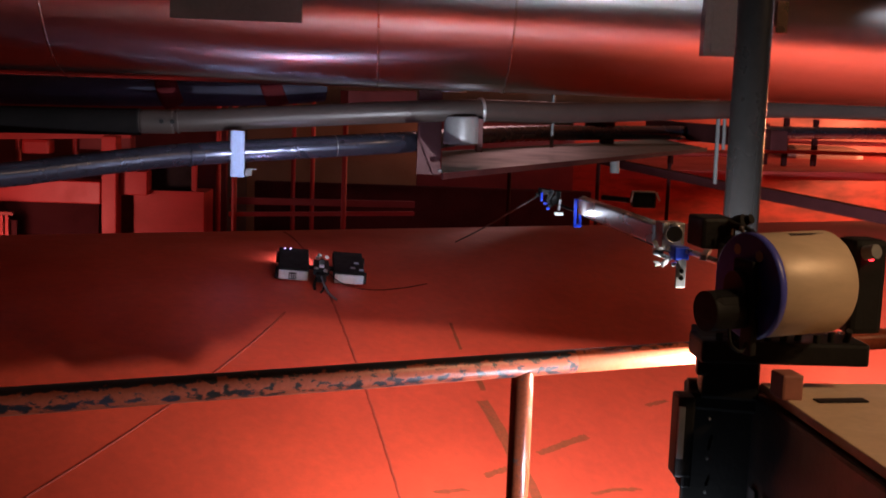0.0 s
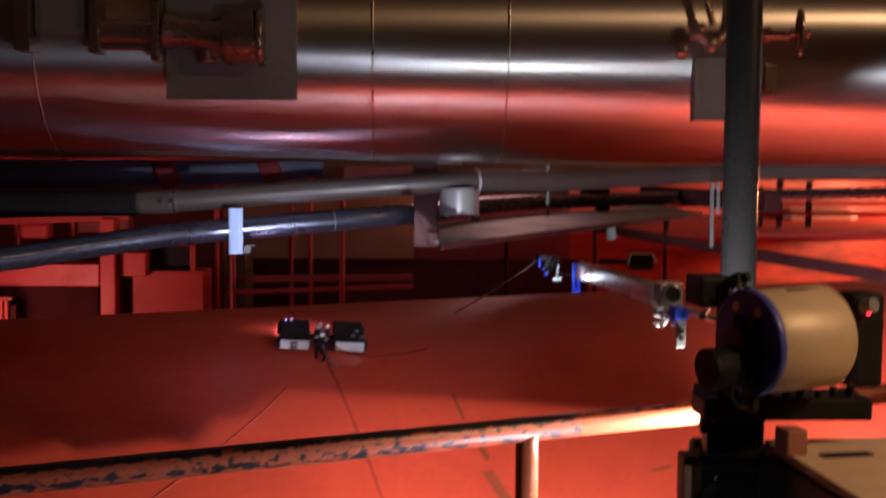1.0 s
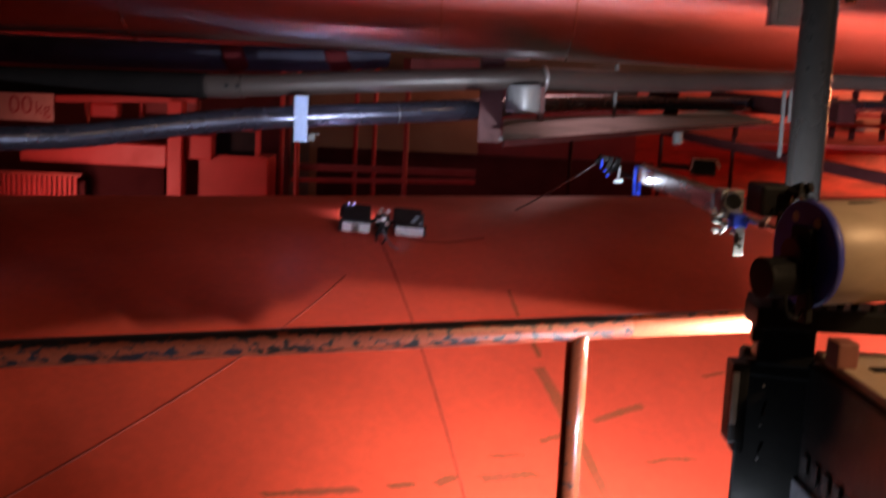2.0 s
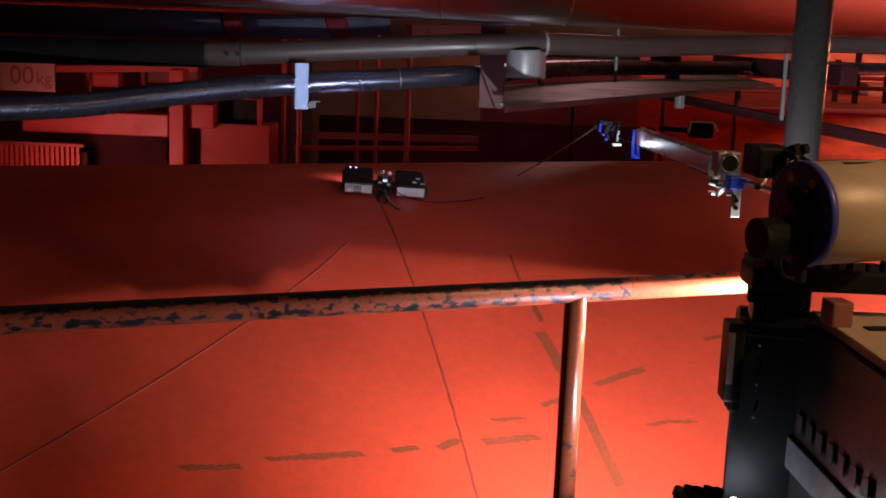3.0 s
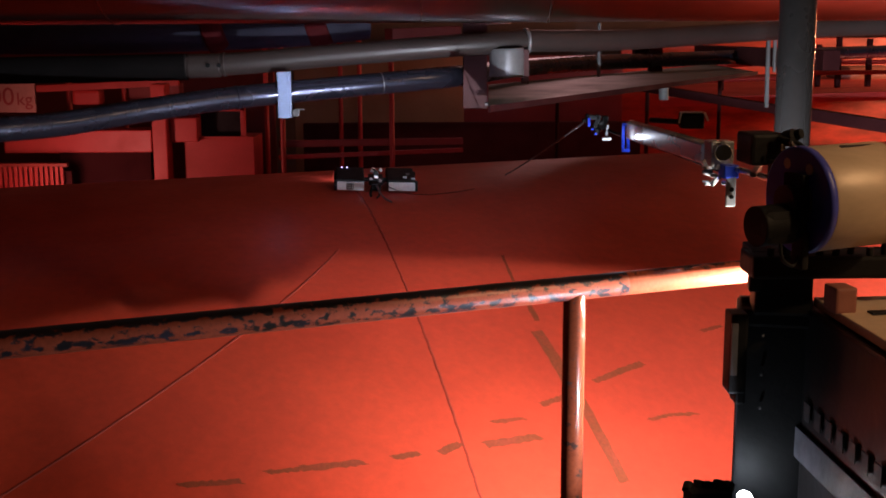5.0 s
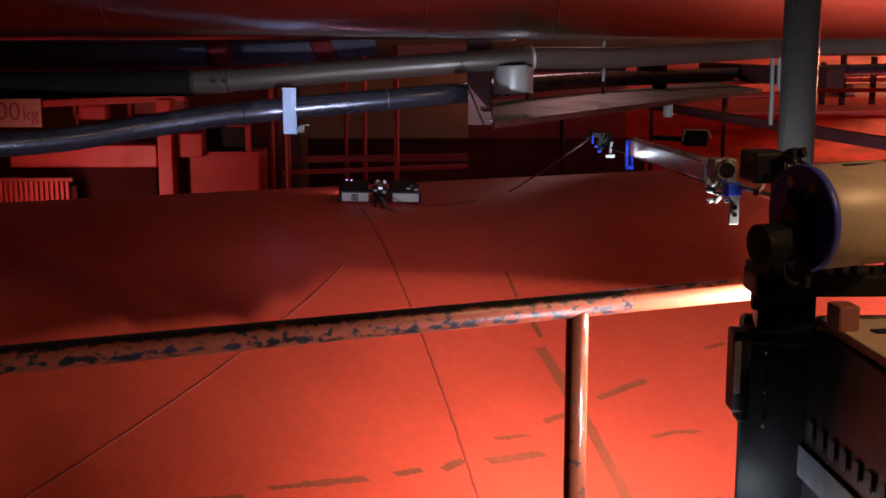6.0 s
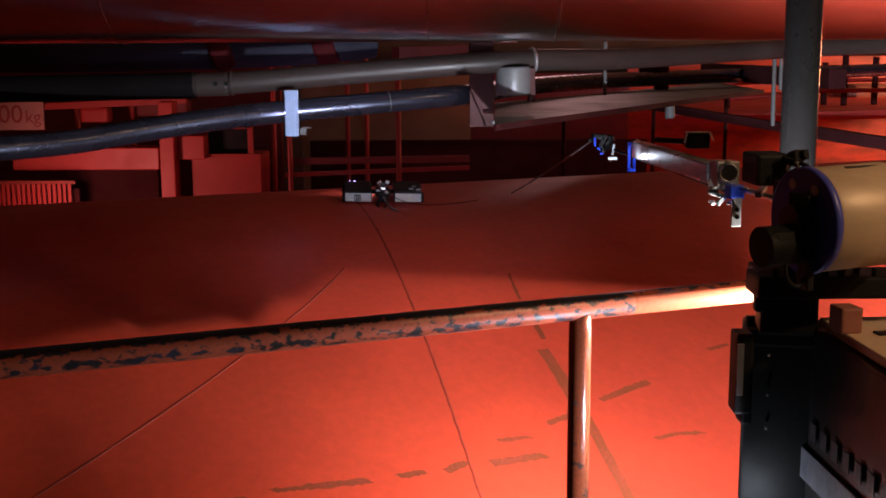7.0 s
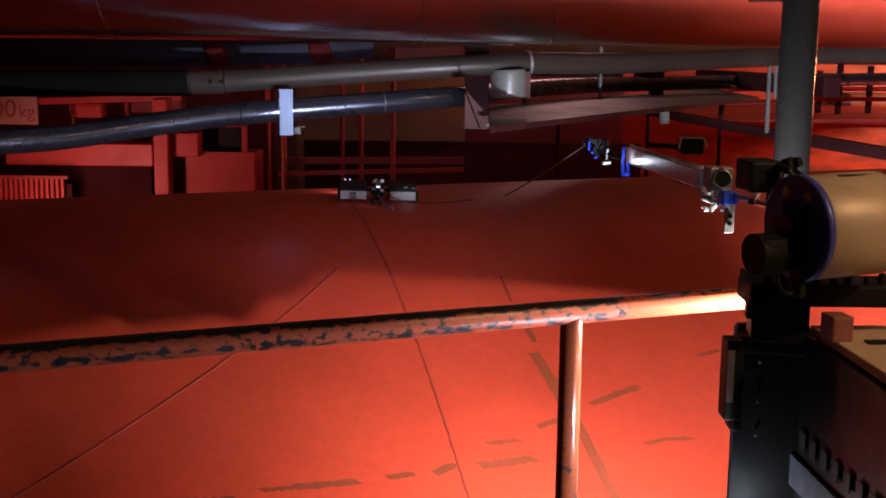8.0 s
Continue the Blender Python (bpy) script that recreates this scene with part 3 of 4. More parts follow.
def far_post(top, radius, material=None, group="far posts"):
    top = Vector(top)
    ob = mesh_object("post", tube(B(), [(0, 0, 0), (0, 0, 4), (0, 0, top.z - DEEP)], radius, 12), material or M_REDPAINT)
    ob.matrix_world = Matrix.Translation((top.x, top.y, DEEP))
    return tagged(ob, "thin red upright steel post beyond the vessel", "post", group)


def far_beam(a, b, radius, material=None, label="red horizontal steel rail beyond the vessel"):
    a, b = Vector(a), Vector(b)
    ob = mesh_object("beam", box(B(), (0, 0, 0), ((b - a).length, radius * 2, radius * 2), None, 0.006), material or M_REDPAINT)
    ob.matrix_world = Matrix.Translation((a + b) / 2) @ (b - a).to_track_quat("X", "Z").to_matrix().to_4x4()
    return tagged(ob, label, "beam")


for top in ((-1.256, 9.600, 1.529), (-0.374, 9.600, 1.480), (-1.499, 10.400, 1.525), (-0.737, 11.200, 1.567), (-0.917, 11.200, 1.568)):
    far_post(top, 0.021)
far_beam((-1.297, 9.600, 0.535), (0.206, 9.900, 0.556), 0.018)
far_beam((-1.430, 10.600, 0.546), (0.224, 10.800, 0.544), 0.03, M_REDDARK)
far_beam((-0.384, 9.500, 1.459), (0.157, 9.700, 1.476), 0.10, M_REDDARK, "dark red box girder beyond the vessel")
# switch cabinet, column, and what stands beside them
cab = thing("control_cabinet", "red-painted low cabinet with a dark window opening", "cabinet", (-1.939, 10.200, 0.293))
c0 = Vector((-1.939, 10.200, 0.293))
part("body", box(B(), (0.05, 0.25, -3.755), (0.602, 0.5, 8.202), None, 0.01), M_REDPAINT, cab)
part("side_panel", box(B(), (-0.262, 0.25, 0.456), (0.28, 0.4, 0.27), None, 0.008), M_REDPAINT, cab)
part("window_opening", box(B(), (0.06, 0.12, 0.452), (0.38, 0.02, 0.23), None, 0.004), M_BLACK, cab, "dark window")
part("window_post", box(B(), (0.262, 0.02, 0.47), (0.04, 0.06, 0.27), None, 0.004), M_REDPAINT, cab)
part("window_head", box(B(), (0.05, 0.02, 0.60), (0.46, 0.06, 0.05), None, 0.004), M_REDPAINT, cab)
part("sill", box(B(), (0.05, -0.012, 0.352), (0.60, 0.03, 0.018), None, 0.003), M_REDPAINT, cab)
block("column", "broad red-painted steel column", "column", (-2.413, 10.000, 1.111), (-2.290, 10.000, 0.248), 0.2, M_REDPAINT, 0.01, DEEP)
# the recess's shade is put into this box's near-black colour
block("cabinet", "near-black box for the shaded recess beside the red column", "cabinet", (-3.305, 10.300, 0.515), (-2.505, 10.300, 0.158), 0.3, M_NEARBLACK, 0.01, DEEP)
block("girder", "wide red box girder beyond the vessel", "girder", (-3.702, 10.100, 0.719), (-2.445, 10.100, 0.528), 0.3, M_REDPAINT)
block("girder", "red box girder end plate", "girder", (-2.287, 10.100, 0.818), (-2.054, 10.100, 0.614), 0.2, M_REDPAINT)
fence = thing("slatted_panel", "red panel of narrow upright slats", "panel", (-3.428, 9.800, 0.376))
f0 = Vector((-3.428, 9.800, 0.376))
for k in range(20):
    part("slat", box(B(), (-0.51 + 0.0426 * k, 0, -3.905), (0.025, 0.03, 7.95), None, 0.003), M_REDPAINT, fence)
part("back_plate", box(B(), (-0.10, 0.1, -3.93), (0.90, 0.03, 7.9)), M_NEARBLACK, fence)
part("cap_rail", box(B(), (-0.10, 0.0, 0.085), (0.90, 0.05, 0.03), None, 0.004), M_REDMID, fence)
sign = thing("load_sign", "pale sign board with a load limit in dark letters", "sign", (-3.539, 9.900, 1.014))
part("board", box(B(), (-0.03, 0, 0), (0.46, 0.02, 0.25), None, 0.004), M_SIGN, sign)


def lettering(text, size, parent, m, material):
    cu = bpy.data.curves.new("lettering", "FONT")
    cu.body, cu.size, cu.extrude, cu.align_x, cu.align_y = text, size, 0.001, "CENTER", "CENTER"
    tmp = bpy.data.objects.new("lettering", cu)
    me = bpy.data.meshes.new_from_object(tmp)
    bpy.data.objects.remove(tmp)
    me.materials.append(material)
    ob = new("lettering", me)
    ob.parent, ob.matrix_basis = parent, m
    return ob


lettering("00", 0.21, sign, pose(-0.075, -0.012, 0.0, 90), M_REDDARK)
lettering("kg", 0.15, sign, pose(0.11, -0.012, -0.02, 90), M_REDDARK)
for top in ((-3.373, 10.900, 1.148), (-2.866, 10.900, 1.146)):
    far_post(top, 0.025)
far_beam((-3.559, 10.600, 1.047), (-2.296, 10.600, 1.100), 0.03, None)
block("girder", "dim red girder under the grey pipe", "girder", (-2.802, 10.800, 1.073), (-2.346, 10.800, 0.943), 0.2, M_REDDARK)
block("machine", "small red pump unit on the far gallery", "machine", (-3.257, 10.600, 1.035), (-3.012, 10.600, 0.909), 0.2, M_REDPAINT, 0.03, 0.9)
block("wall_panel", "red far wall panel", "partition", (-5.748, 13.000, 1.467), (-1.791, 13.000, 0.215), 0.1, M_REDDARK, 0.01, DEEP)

# right-hand far gallery
block("wall_panel", "orange-red far wall panel catching work light", "partition", (2.292, 15.000, 1.402), (8.004, 15.000, -0.047), 0.1, M_REDMID, 0.01, DEEP)
gal = thing("far_gallery", "red steel gallery deck with guard rails beyond the vessel", "gallery", (3.954, 12.000, 0.923))
g0 = Vector((3.954, 12.000, 0.923))
part("deck", quad_slab(B(), [Vector(p) - g0 for p in ((2.060, 11.000, 0.909), (4.773, 11.000, 0.973), (6.062, 14.000, 1.015), (2.613, 14.000, 0.986))], 0.08), M_REDPAINT, gal)
for p, q in (((3.706, 12.000, 1.330), (5.179, 12.000, 1.322)), ((3.713, 12.000, 1.195), (5.188, 12.000, 1.199)), ((3.594, 11.600, 1.110), (5.022, 11.600, 1.114)), ((2.450, 12.500, 1.127), (3.867, 12.500, 1.190)), ((2.356, 12.000, 1.010), (3.720, 12.000, 1.048))):
    part("guard_rail", tube(B(), [Vector(p) - g0, Vector(q) - g0], 0.022, 10), M_REDPAINT, gal)
for p in ((3.952, 11.800, 1.514), (2.799, 11.800, 1.162), (3.817, 12.000, 1.374), (4.252, 11.800, 1.430)):
    part("upright", box(B(), Vector((p[0], p[1], (p[2] + 0.84) / 2)) - g0, (0.05, 0.05, p[2] - 0.84), None, 0.005), M_NEARBLACK, gal)
far_beam((1.30, 9.30, 1.150), (2.35, 7.83, 1.008), 0.030, M_NEARBLACK, "dark steel beam beyond the vessel")
far_beam((2.36, 8.15, 1.000), (3.20, 7.14, 0.893), 0.040, M_NEARBLACK, "dark steel beam beyond the vessel")
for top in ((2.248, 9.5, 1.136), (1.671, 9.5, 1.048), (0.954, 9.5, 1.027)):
    far_post(top, 0.016, M_NEARBLACK)
block("machine", "bundle of pale ducting on the far gallery", "machine", (4.394, 13.000, 1.111), (5.278, 13.000, 0.770), 0.6, M_SIGN, 0.1)

# ---- robot ----
robot = thing("inspection_robot", "tall black inspection robot with a cable drum and thin arm", "robot", (0.9, 1.8, 0.0))
r0 = Vector((0.9, 1.8, 0.0))
R = lambda p: Vector(p) - r0


def rbox(name, centre, size, material, label="", turn=0.0, bevel=0.004, parent=None):
    return part(name, box(B(), R(centre), size, pose(0, 0, 0, 0, 0, turn), bevel), material, parent or robot, label)


def rtube(name, pts, radius, material, label="", seg=20, parent=None):
    return part(name, tube(B(), [R(p) for p in pts], radius, seg), material, parent or robot, label)


# body: its flank runs almost straight towards the camera
rbox("body", (0.955, 1.755, 0.60), (0.62, 0.50, 1.02), M_BODY, "", 3.4, 0.008)
rbox("top_cover", (0.956, 1.755, 1.122), (0.605, 0.485, 0.016), M_CREAM, "cream sheet top cover", 3.4, 0.003)
rbox("base_plate", (0.955, 1.755, 0.045), (0.66, 0.56, 0.09), M_RUBBER, "", 3.4, 0.01)
flank = pose(0.639, 1.80, 0, 0, 0, 3.4)


def on_flank(s, z, w, h, thick=0.004):
    """A flat piece on the flank: s metres towards the camera from its middle."""
    return box(B(), R(flank @ Vector((-0.002, -s, z))), (thick, w, h), pose(0, 0, 0, 0, 0, 3.4), 0.001)


part("name_plate", on_flank(-0.01, 0.872, 0.42, 0.055, 0.006), M_GREYPANEL, robot, "pale grey blank panel")
for k in range(7):
    part("mark", on_flank(-0.145 + 0.047 * k, 0.938, 0.026, 0.032, 0.002), M_LETTER, robot)
rbox("red_block", (0.652, 1.885, 1.15), (0.036, 0.045, 0.042), M_BLOCK, "small red-brown block", 8)
rbox("slot", (0.735, 1.865, 1.1315), (0.085, 0.022, 0.003), M_BLACK, "black slot", 8, 0.0005)
rbox("mast", (0.598, 2.045, 0.555), (0.128, 0.10, 1.10), M_BLACK, "black square mast", -14, 0.004)
rbox("mast_head", (0.593, 2.01, 1.150), (0.095, 0.09, 0.10), M_BLACK, "", -10, 0.006)
rbox("head_lip", (0.590, 2.005, 1.205), (0.118, 0.10, 0.014), M_BLACK, "", -6, 0.004)
rbox("head_clamp", (0.540, 1.985, 1.165), (0.02, 0.03, 0.05), M_BLACK, "", -8, 0.005)
rbox("mast_collar", (0.597, 2.03, 1.090), (0.142, 0.10, 0.03), M_BLACK, "", -14, 0.006)
pod = B()
box(pod, R((0.513, 1.985, 1.035)), (0.030, 0.05, 0.140), None, 0.005)
box(pod, R((0.520, 1.987, 0.960)), (0.018, 0.045, 0.030), None, 0.005)
part("side_pod", pod, M_BLACK, robot, "black side pod")
rbox("pod_strip", (0.504, 1.957, 1.045), (0.011, 0.005, 0.090), M_GREYPANEL, "pale strip", 0, 0.001)
for z in (0.93, 0.99, 1.06, 1.10):
    rtube("screw", [(0.562, 1.997, z), (0.561, 1.990, z)], 0.0022, M_ALU, "", 8)
rbox("carriage", (0.66, 1.965, 1.192), (0.28, 0.09, 0.038), M_BLACK, "black carriage beam", 0, 0.006)
for k in range(9):
    rtube("fitting", [(0.55 + 0.027 * k, 1.93 + 0.008 * (k % 3), 1.205), (0.55 + 0.027 * k, 1.93 + 0.008 * (k % 2), 1.224 + 0.004 * (k % 3))], 0.006, M_BLACK, "", 10)
# cable drum
D0, D1 = Vector((0.580, 1.875, 1.311)), Vector((0.715, 1.9235, 1.315))
dd = (D1 - D0).normalized()
drum = part("cable_drum", tube(B(), [R(D0 + dd * 0.002), R(D0 + dd * 0.008), R(D1 - dd * 0.006), R(D1)], [0.080, 0.083, 0.083, 0.079], 64), M_DRUM, robot, "pale metal cable drum")
part("flange", tube(B(), [R(D0 - dd * 0.010), R(D0 - dd * 0.008), R(D0 + dd * 0.002), R(D0 + dd * 0.003)], [0.082, 0.085, 0.085, 0.083], 64), M_FLANGE, drum, "dark blue end flange")
part("hub", tube(B(), [R(D0 - dd * 0.035), R(D0 - dd * 0.01)], 0.026, 32), M_BODY, drum)
part("face_disc", tube(B(), [R(D0 - dd * 0.013), R(D0 - dd * 0.0095)], [0.036, 0.038], 40), M_BODY, drum, "dark inner disc")
for a in (58, 128):
    q = D0 - dd * 0.011 + Vector((0.02, -0.06, 0)).normalized() * (-0.05 * math.cos(radians(a))) + Vector((0, 0, 0.066 * math.sin(radians(a))))
    part("hole_patch", tube(B(), [R(q), R(q - dd * 0.002)], 0.009, 7), M_CREAM, drum)
part("strip", box(B(), R((D0 + D1) / 2 + dd * 0.035 + Vector((-0.01, -0.022, 0.0795))), (0.075, 0.008, 0.003), pose(0, 0, 0, 20, 0, 19), 0.001), M_BODY, drum, "dark strip along the drum")
bm = B()
tube(bm, [R(D0 - dd * 0.085 + Vector((0, 0, -0.035))), R(D0 - dd * 0.02 + Vector((0, 0, -0.035)))], 0.032, 24)
box(bm, R(D0 - dd * 0.052 + Vector((0.0, 0, -0.035))), (0.066, 0.058, 0.056), pose(0, 0, 0, 0, 0, 19), 0.014)
box(bm, R(D0 - dd * 0.018 + Vector((0.0, -0.012, -0.005))), (0.012, 0.05, 0.10), pose(0, 0, 0, 0, 0, 19), 0.003)
box(bm, R(D0 - dd * 0.014 + Vector((0.006, -0.02, -0.075))), (0.012, 0.03, 0.06), pose(0, 0, 0, 0, 0, 19), 0.003)
part("motor", bm, M_BLACK, robot, "black drum motor")
rtube("motor_cable", bend([D0 - dd * 0.045 + Vector((0, -0.022, -0.06)), D0 - dd * 0.042 + Vector((0, -0.03, -0.085)), D0 - dd * 0.022 + Vector((0, -0.028, -0.098)), D0 - dd * 0.012 + Vector((0, -0.025, -0.085))]), 0.0028, M_BLACK, "", 10)
rbox("rear_gear", (0.80, 1.99, 1.30), (0.06, 0.06, 0.16), M_BLACK, "", 10, 0.01)
rtube("gear_knob", [(0.79, 1.95, 1.36), (0.80, 1.93, 1.365)], 0.012, M_GREYBOX)
rtube("indicator", [(0.800, 1.955, 1.35), (0.800, 1.948, 1.35)], 0.004, M_REDLIGHT, "glowing red indicator", 12)
rbox("arm_base", (0.583, 2.14, 1.366), (0.062, 0.08, 0.056), M_BLACK, "black arm drive box", 6, 0.006)
rbox("arm_riser", (0.60, 2.08, 1.25), (0.03, 0.04, 0.20), M_BLACK, "", 0, 0.004)
for x, y, z, w in ((0.615, 2.10, 1.385, 0.014), (0.63, 2.09, 1.36, 0.012), (0.612, 2.09, 1.335, 0.011), (0.627, 2.10, 1.39, 0.009)):
    rtube("cable_plug", [(x, y, z), (x + 0.012, y - 0.012, z + 0.006)], w, M_BLACK, "", 10)
for x, y, z, m in ((0.606, 2.085, 1.372, M_BRASS), (0.618, 2.08, 1.352, M_ARM), (0.600, 2.09, 1.345, M_ARM), (0.622, 2.082, 1.378, M_ARM)):
    rbox("connector", (x, y, z), (0.008, 0.006, 0.012), m, "", 20, 0.001)
for k, (a, b, c) in enumerate((((0.60, 2.09, 1.39), (0.64, 2.06, 1.37), (0.655, 2.02, 1.30)), ((0.61, 2.09, 1.34), (0.60, 2.05, 1.30), (0.625, 2.03, 1.26)))):
    rtube("cable", bend([a, b, c]), 0.004, M_BLACK, "", 10)
# arm
ARM_A, ARM_B = Vector((0.468, 2.85, 1.338)), Vector((0.532, 2.32, 1.336))
ad = (ARM_B - ARM_A).normalized()
turn = math.degrees(math.atan2(ad.y, ad.x))
arm = part("arm", box(B(), R((ARM_A + ARM_B) / 2), ((ARM_B - ARM_A).length, 0.03, 0.040), pose(0, 0, 0, 0, 0, turn), 0.004), M_ARM, robot, "polished aluminium arm bar")
rtube("arm_hose", bend([ARM_A + Vector((0, -0.01, -0.024)), (ARM_A + ARM_B) / 2 + Vector((0.0, -0.006, -0.023)), ARM_B + Vector((0.004, -0.02, -0.026)), ARM_B + Vector((0.03, -0.06, -0.034))]), 0.003, M_BLACK, "", 10)
part("joint_block", box(B(), R((0.547, 2.30, 1.338)), (0.046, 0.04, 0.052), pose(0, 0, 0, 0, 0, 8), 0.003), M_ARM, robot, "bright machined joint block")
part("joint_ring", tube(B(), [R((0.549, 2.279, 1.343)), R((0.549, 2.272, 1.343))], [0.016, 0.0155], 32), M_BLACK, robot, "round dark bore")
tr = [(0.549 + 0.0165 * math.cos(a), 2.273, 1.343 + 0.0165 * math.sin(a)) for a in np.linspace(0, math.tau, 33)]
part("bore_rim", tube(B(), [R(p) for p in tr], 0.0016, 8, False), M_ARM, robot)
rbox("blue_clamp", (0.558, 2.262, 1.309), (0.03, 0.03, 0.026), M_BLUE, "blue anodised clamp", 8, 0.003)
bm = box(B(), R((0.560, 2.25, 1.272)), (0.019, 0.005, 0.058), pose(0, 0, 0, 0, 0, 6), 0.0015)
tag = part("tag_plate", bm, M_DULL, robot, "small aluminium plate with two holes")
for z in (1.262, 1.276):
    part("hole", tube(B(), [R((0.561, 2.248, z)), R((0.561, 2.2455, z))], 0.0045, 14), M_BLACK, tag)
bm = B()
for x, y, z, rx, rz in ((0.524, 2.27, 1.303, 20, 15), (0.533, 2.26, 1.292, -35, 30), (0.516, 2.27, 1.318, 60, 5), (0.539, 2.265, 1.316, 10, 50)):
    box(bm, R((x, y, z)), (0.026, 0.006, 0.009), pose(0, 0, 0, 0, rx, rz), 0.001)
part("linkage", bm, M_DULL, robot, "bright small linkage parts")
rtube("link_rod", [(0.572, 2.25, 1.314), (0.60, 2.12, 1.312)], 0.006, M_ARM, "", 12)
bm = B()
box(bm, R((0.459, 2.88, 1.347)), (0.020, 0.01, 0.008), None, 0.001)
box(bm, R((0.459, 2.88, 1.285)), (0.020, 0.01, 0.008), None, 0.001)
box(bm, R((0.4525, 2.88, 1.316)), (0.007, 0.01, 0.066), None, 0.001)
box(bm, R((0.4655, 2.885, 1.316)), (0.007, 0.01, 0.066), None, 0.001)
part("blue_bracket", bm, M_BLUE, robot, "blue anodised open bracket")
bm = B()
box(bm, R((0.470, 2.86, 1.343)), (0.018, 0.03, 0.030), pose(0, 0, 0, 0, 20, 0), 0.003)
part("arm_tip", bm, M_ALU, robot)
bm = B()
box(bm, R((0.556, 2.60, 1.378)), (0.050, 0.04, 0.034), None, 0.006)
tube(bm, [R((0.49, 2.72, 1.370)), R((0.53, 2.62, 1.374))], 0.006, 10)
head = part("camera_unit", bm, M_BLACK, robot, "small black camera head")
bm = B()
box(bm, R((0.551, 2.577, 1.398)), (0.050, 0.004, 0.003))
box(bm, R((0.527, 2.577, 1.386)), (0.003, 0.004, 0.024), pose(0, 0, 0, 0, 12, 0))
box(bm, R((0.583, 2.577, 1.388)), (0.004, 0.004, 0.020), pose(0, 0, 0, 0, -25, 0))
part("bezel", bm, M_ALU, head, "thin bright bezel")
tip = part("cable_guide", tube(B(), bend([R((0.405, 3.0, 1.345)), R((0.42, 3.0, 1.33)), R((0.45, 2.95, 1.318)), R((0.47, 2.86, 1.325))], 6), 0.004, 8), M_BLACK, robot, "dark cable guide head at the arm's end")
for x, z, w, h, a in ((0.393, 1.356, 0.034, 0.012, 10), (0.404, 1.345, 0.012, 0.034, 20), (0.418, 1.335, 0.02, 0.02, 40), (0.374, 1.347, 0.012, 0.01, 0), (0.425, 1.350, 0.014, 0.018, 0), (0.406, 1.322, 0.016, 0.012, -20)):
    part("guide_block", box(B(), R((x, 3.0, z)), (w, 0.02, h), pose(0, 0, 0, 0, a, 0), 0.002), M_BLACK, tip)
bm = B()
box(bm, R((0.383, 2.985, 1.344)), (0.006, 0.006, 0.022), None, 0.001)
box(bm, R((0.392, 2.985, 1.327)), (0.008, 0.006, 0.006), None, 0.001)
box(bm, R((0.400, 2.985, 1.315)), (0.008, 0.006, 0.006), None, 0.001)
part("blue_clip", bm, M_BLUE, tip, "blue clip")
bm = B()
box(bm, R((0.429, 2.985, 1.324)), (0.006, 0.006, 0.028), pose(0, 0, 0, 0, 6, 0), 0.001)
part("white_tab", bm, M_ALU, tip, "bright tab")
part("white_foot", box(B(), R((0.427, 2.98, 1.303)), (0.022, 0.01, 0.007), None, 0.001), M_WHITE, tip)
# small fittings round the joint and the drive box
rnd = random.Random(11)
for k in range(14):
    c = (rnd.uniform(0.508, 0.552), rnd.uniform(2.25, 2.275), rnd.uniform(1.285, 1.318))
    rbox("fitting", c, (rnd.uniform(0.005, 0.016), 0.005, rnd.uniform(0.003, 0.007)), (M_ARM, M_DULL, M_BRASS, M_BLACK)[k % 4], "", rnd.uniform(-40, 40), 0.0008)
for k in range(12):
    c = (rnd.uniform(0.606, 0.634), rnd.uniform(2.045, 2.07), rnd.uniform(1.335, 1.392))
    rbox("connector", c, (rnd.uniform(0.004, 0.009), 0.005, rnd.uniform(0.004, 0.012)), (M_ARM, M_BRASS, M_BLACK)[k % 3], "", rnd.uniform(-50, 50), 0.0008)
rtube("hinge_pin", [(0.547, 2.2765, 1.362), (0.547, 2.268, 1.362)], 0.004, M_ARM, "", 12)
rbox("link_arm", (0.590, 2.19, 1.318), (0.012, 0.12, 0.010), M_DULL, "", -20, 0.002)
# lamp head low on the mast
LV = Vector(LED)
rtube("led_body", [LV + Vector((0.012, 0.012, -0.03)), LV + Vector((0.009, 0.008, -0.012))], 0.009, M_BLACK, "black LED lamp body")
part("led_face", tube(B(), [R(LV + Vector((0.006, -0.007, -0.006))), R(LV + Vector((0.005, -0.010, -0.006)))], [0.013, 0.012], 24), M_LED, robot, "glowing white LED")
rbox("lamp_bracket", (LAMP[0] + 0.02, LAMP[1] - 0.16, LAMP[2] - 0.05), (0.03, 0.32, 0.02), M_BLACK, "", 0, 0.003)
rtube("flood_housing", [Vector(LAMP) + Vector((0.02, -0.07, 0.0)), Vector(LAMP) + Vector((0.006, -0.02, 0.0))], [0.02, 0.03], M_BLACK, "black flood lamp housing")
bm = B()
box(bm, R((0.440, 1.84, 0.824)), (0.075, 0.04, 0.05), pose(0, 0, 0, 4, 3, 8), 0.012)
for k in range(5):
    tube(bm, [R((0.408 + 0.016 * k, 1.84, 0.842)), R((0.413 + 0.016 * k, 1.85, 0.850 + 0.004 * (k % 2)))], 0.010, 8)
box(bm, R((0.49, 1.87, 0.772)), (0.09, 0.03, 0.015), None, 0.002)
lump = part("taped_housing", bm, M_RUBBER, robot, "black taped connector housing")
part("bright_clips", box(B(), R((0.45, 1.817, 0.806)), (0.045, 0.004, 0.013), None, 0.001), M_GREYPANEL, lump)
rtube("small_camera", [(0.324, 1.86, 0.806), (0.352, 1.87, 0.802)], 0.012, M_ALU, "small bright cylinder camera", 20)
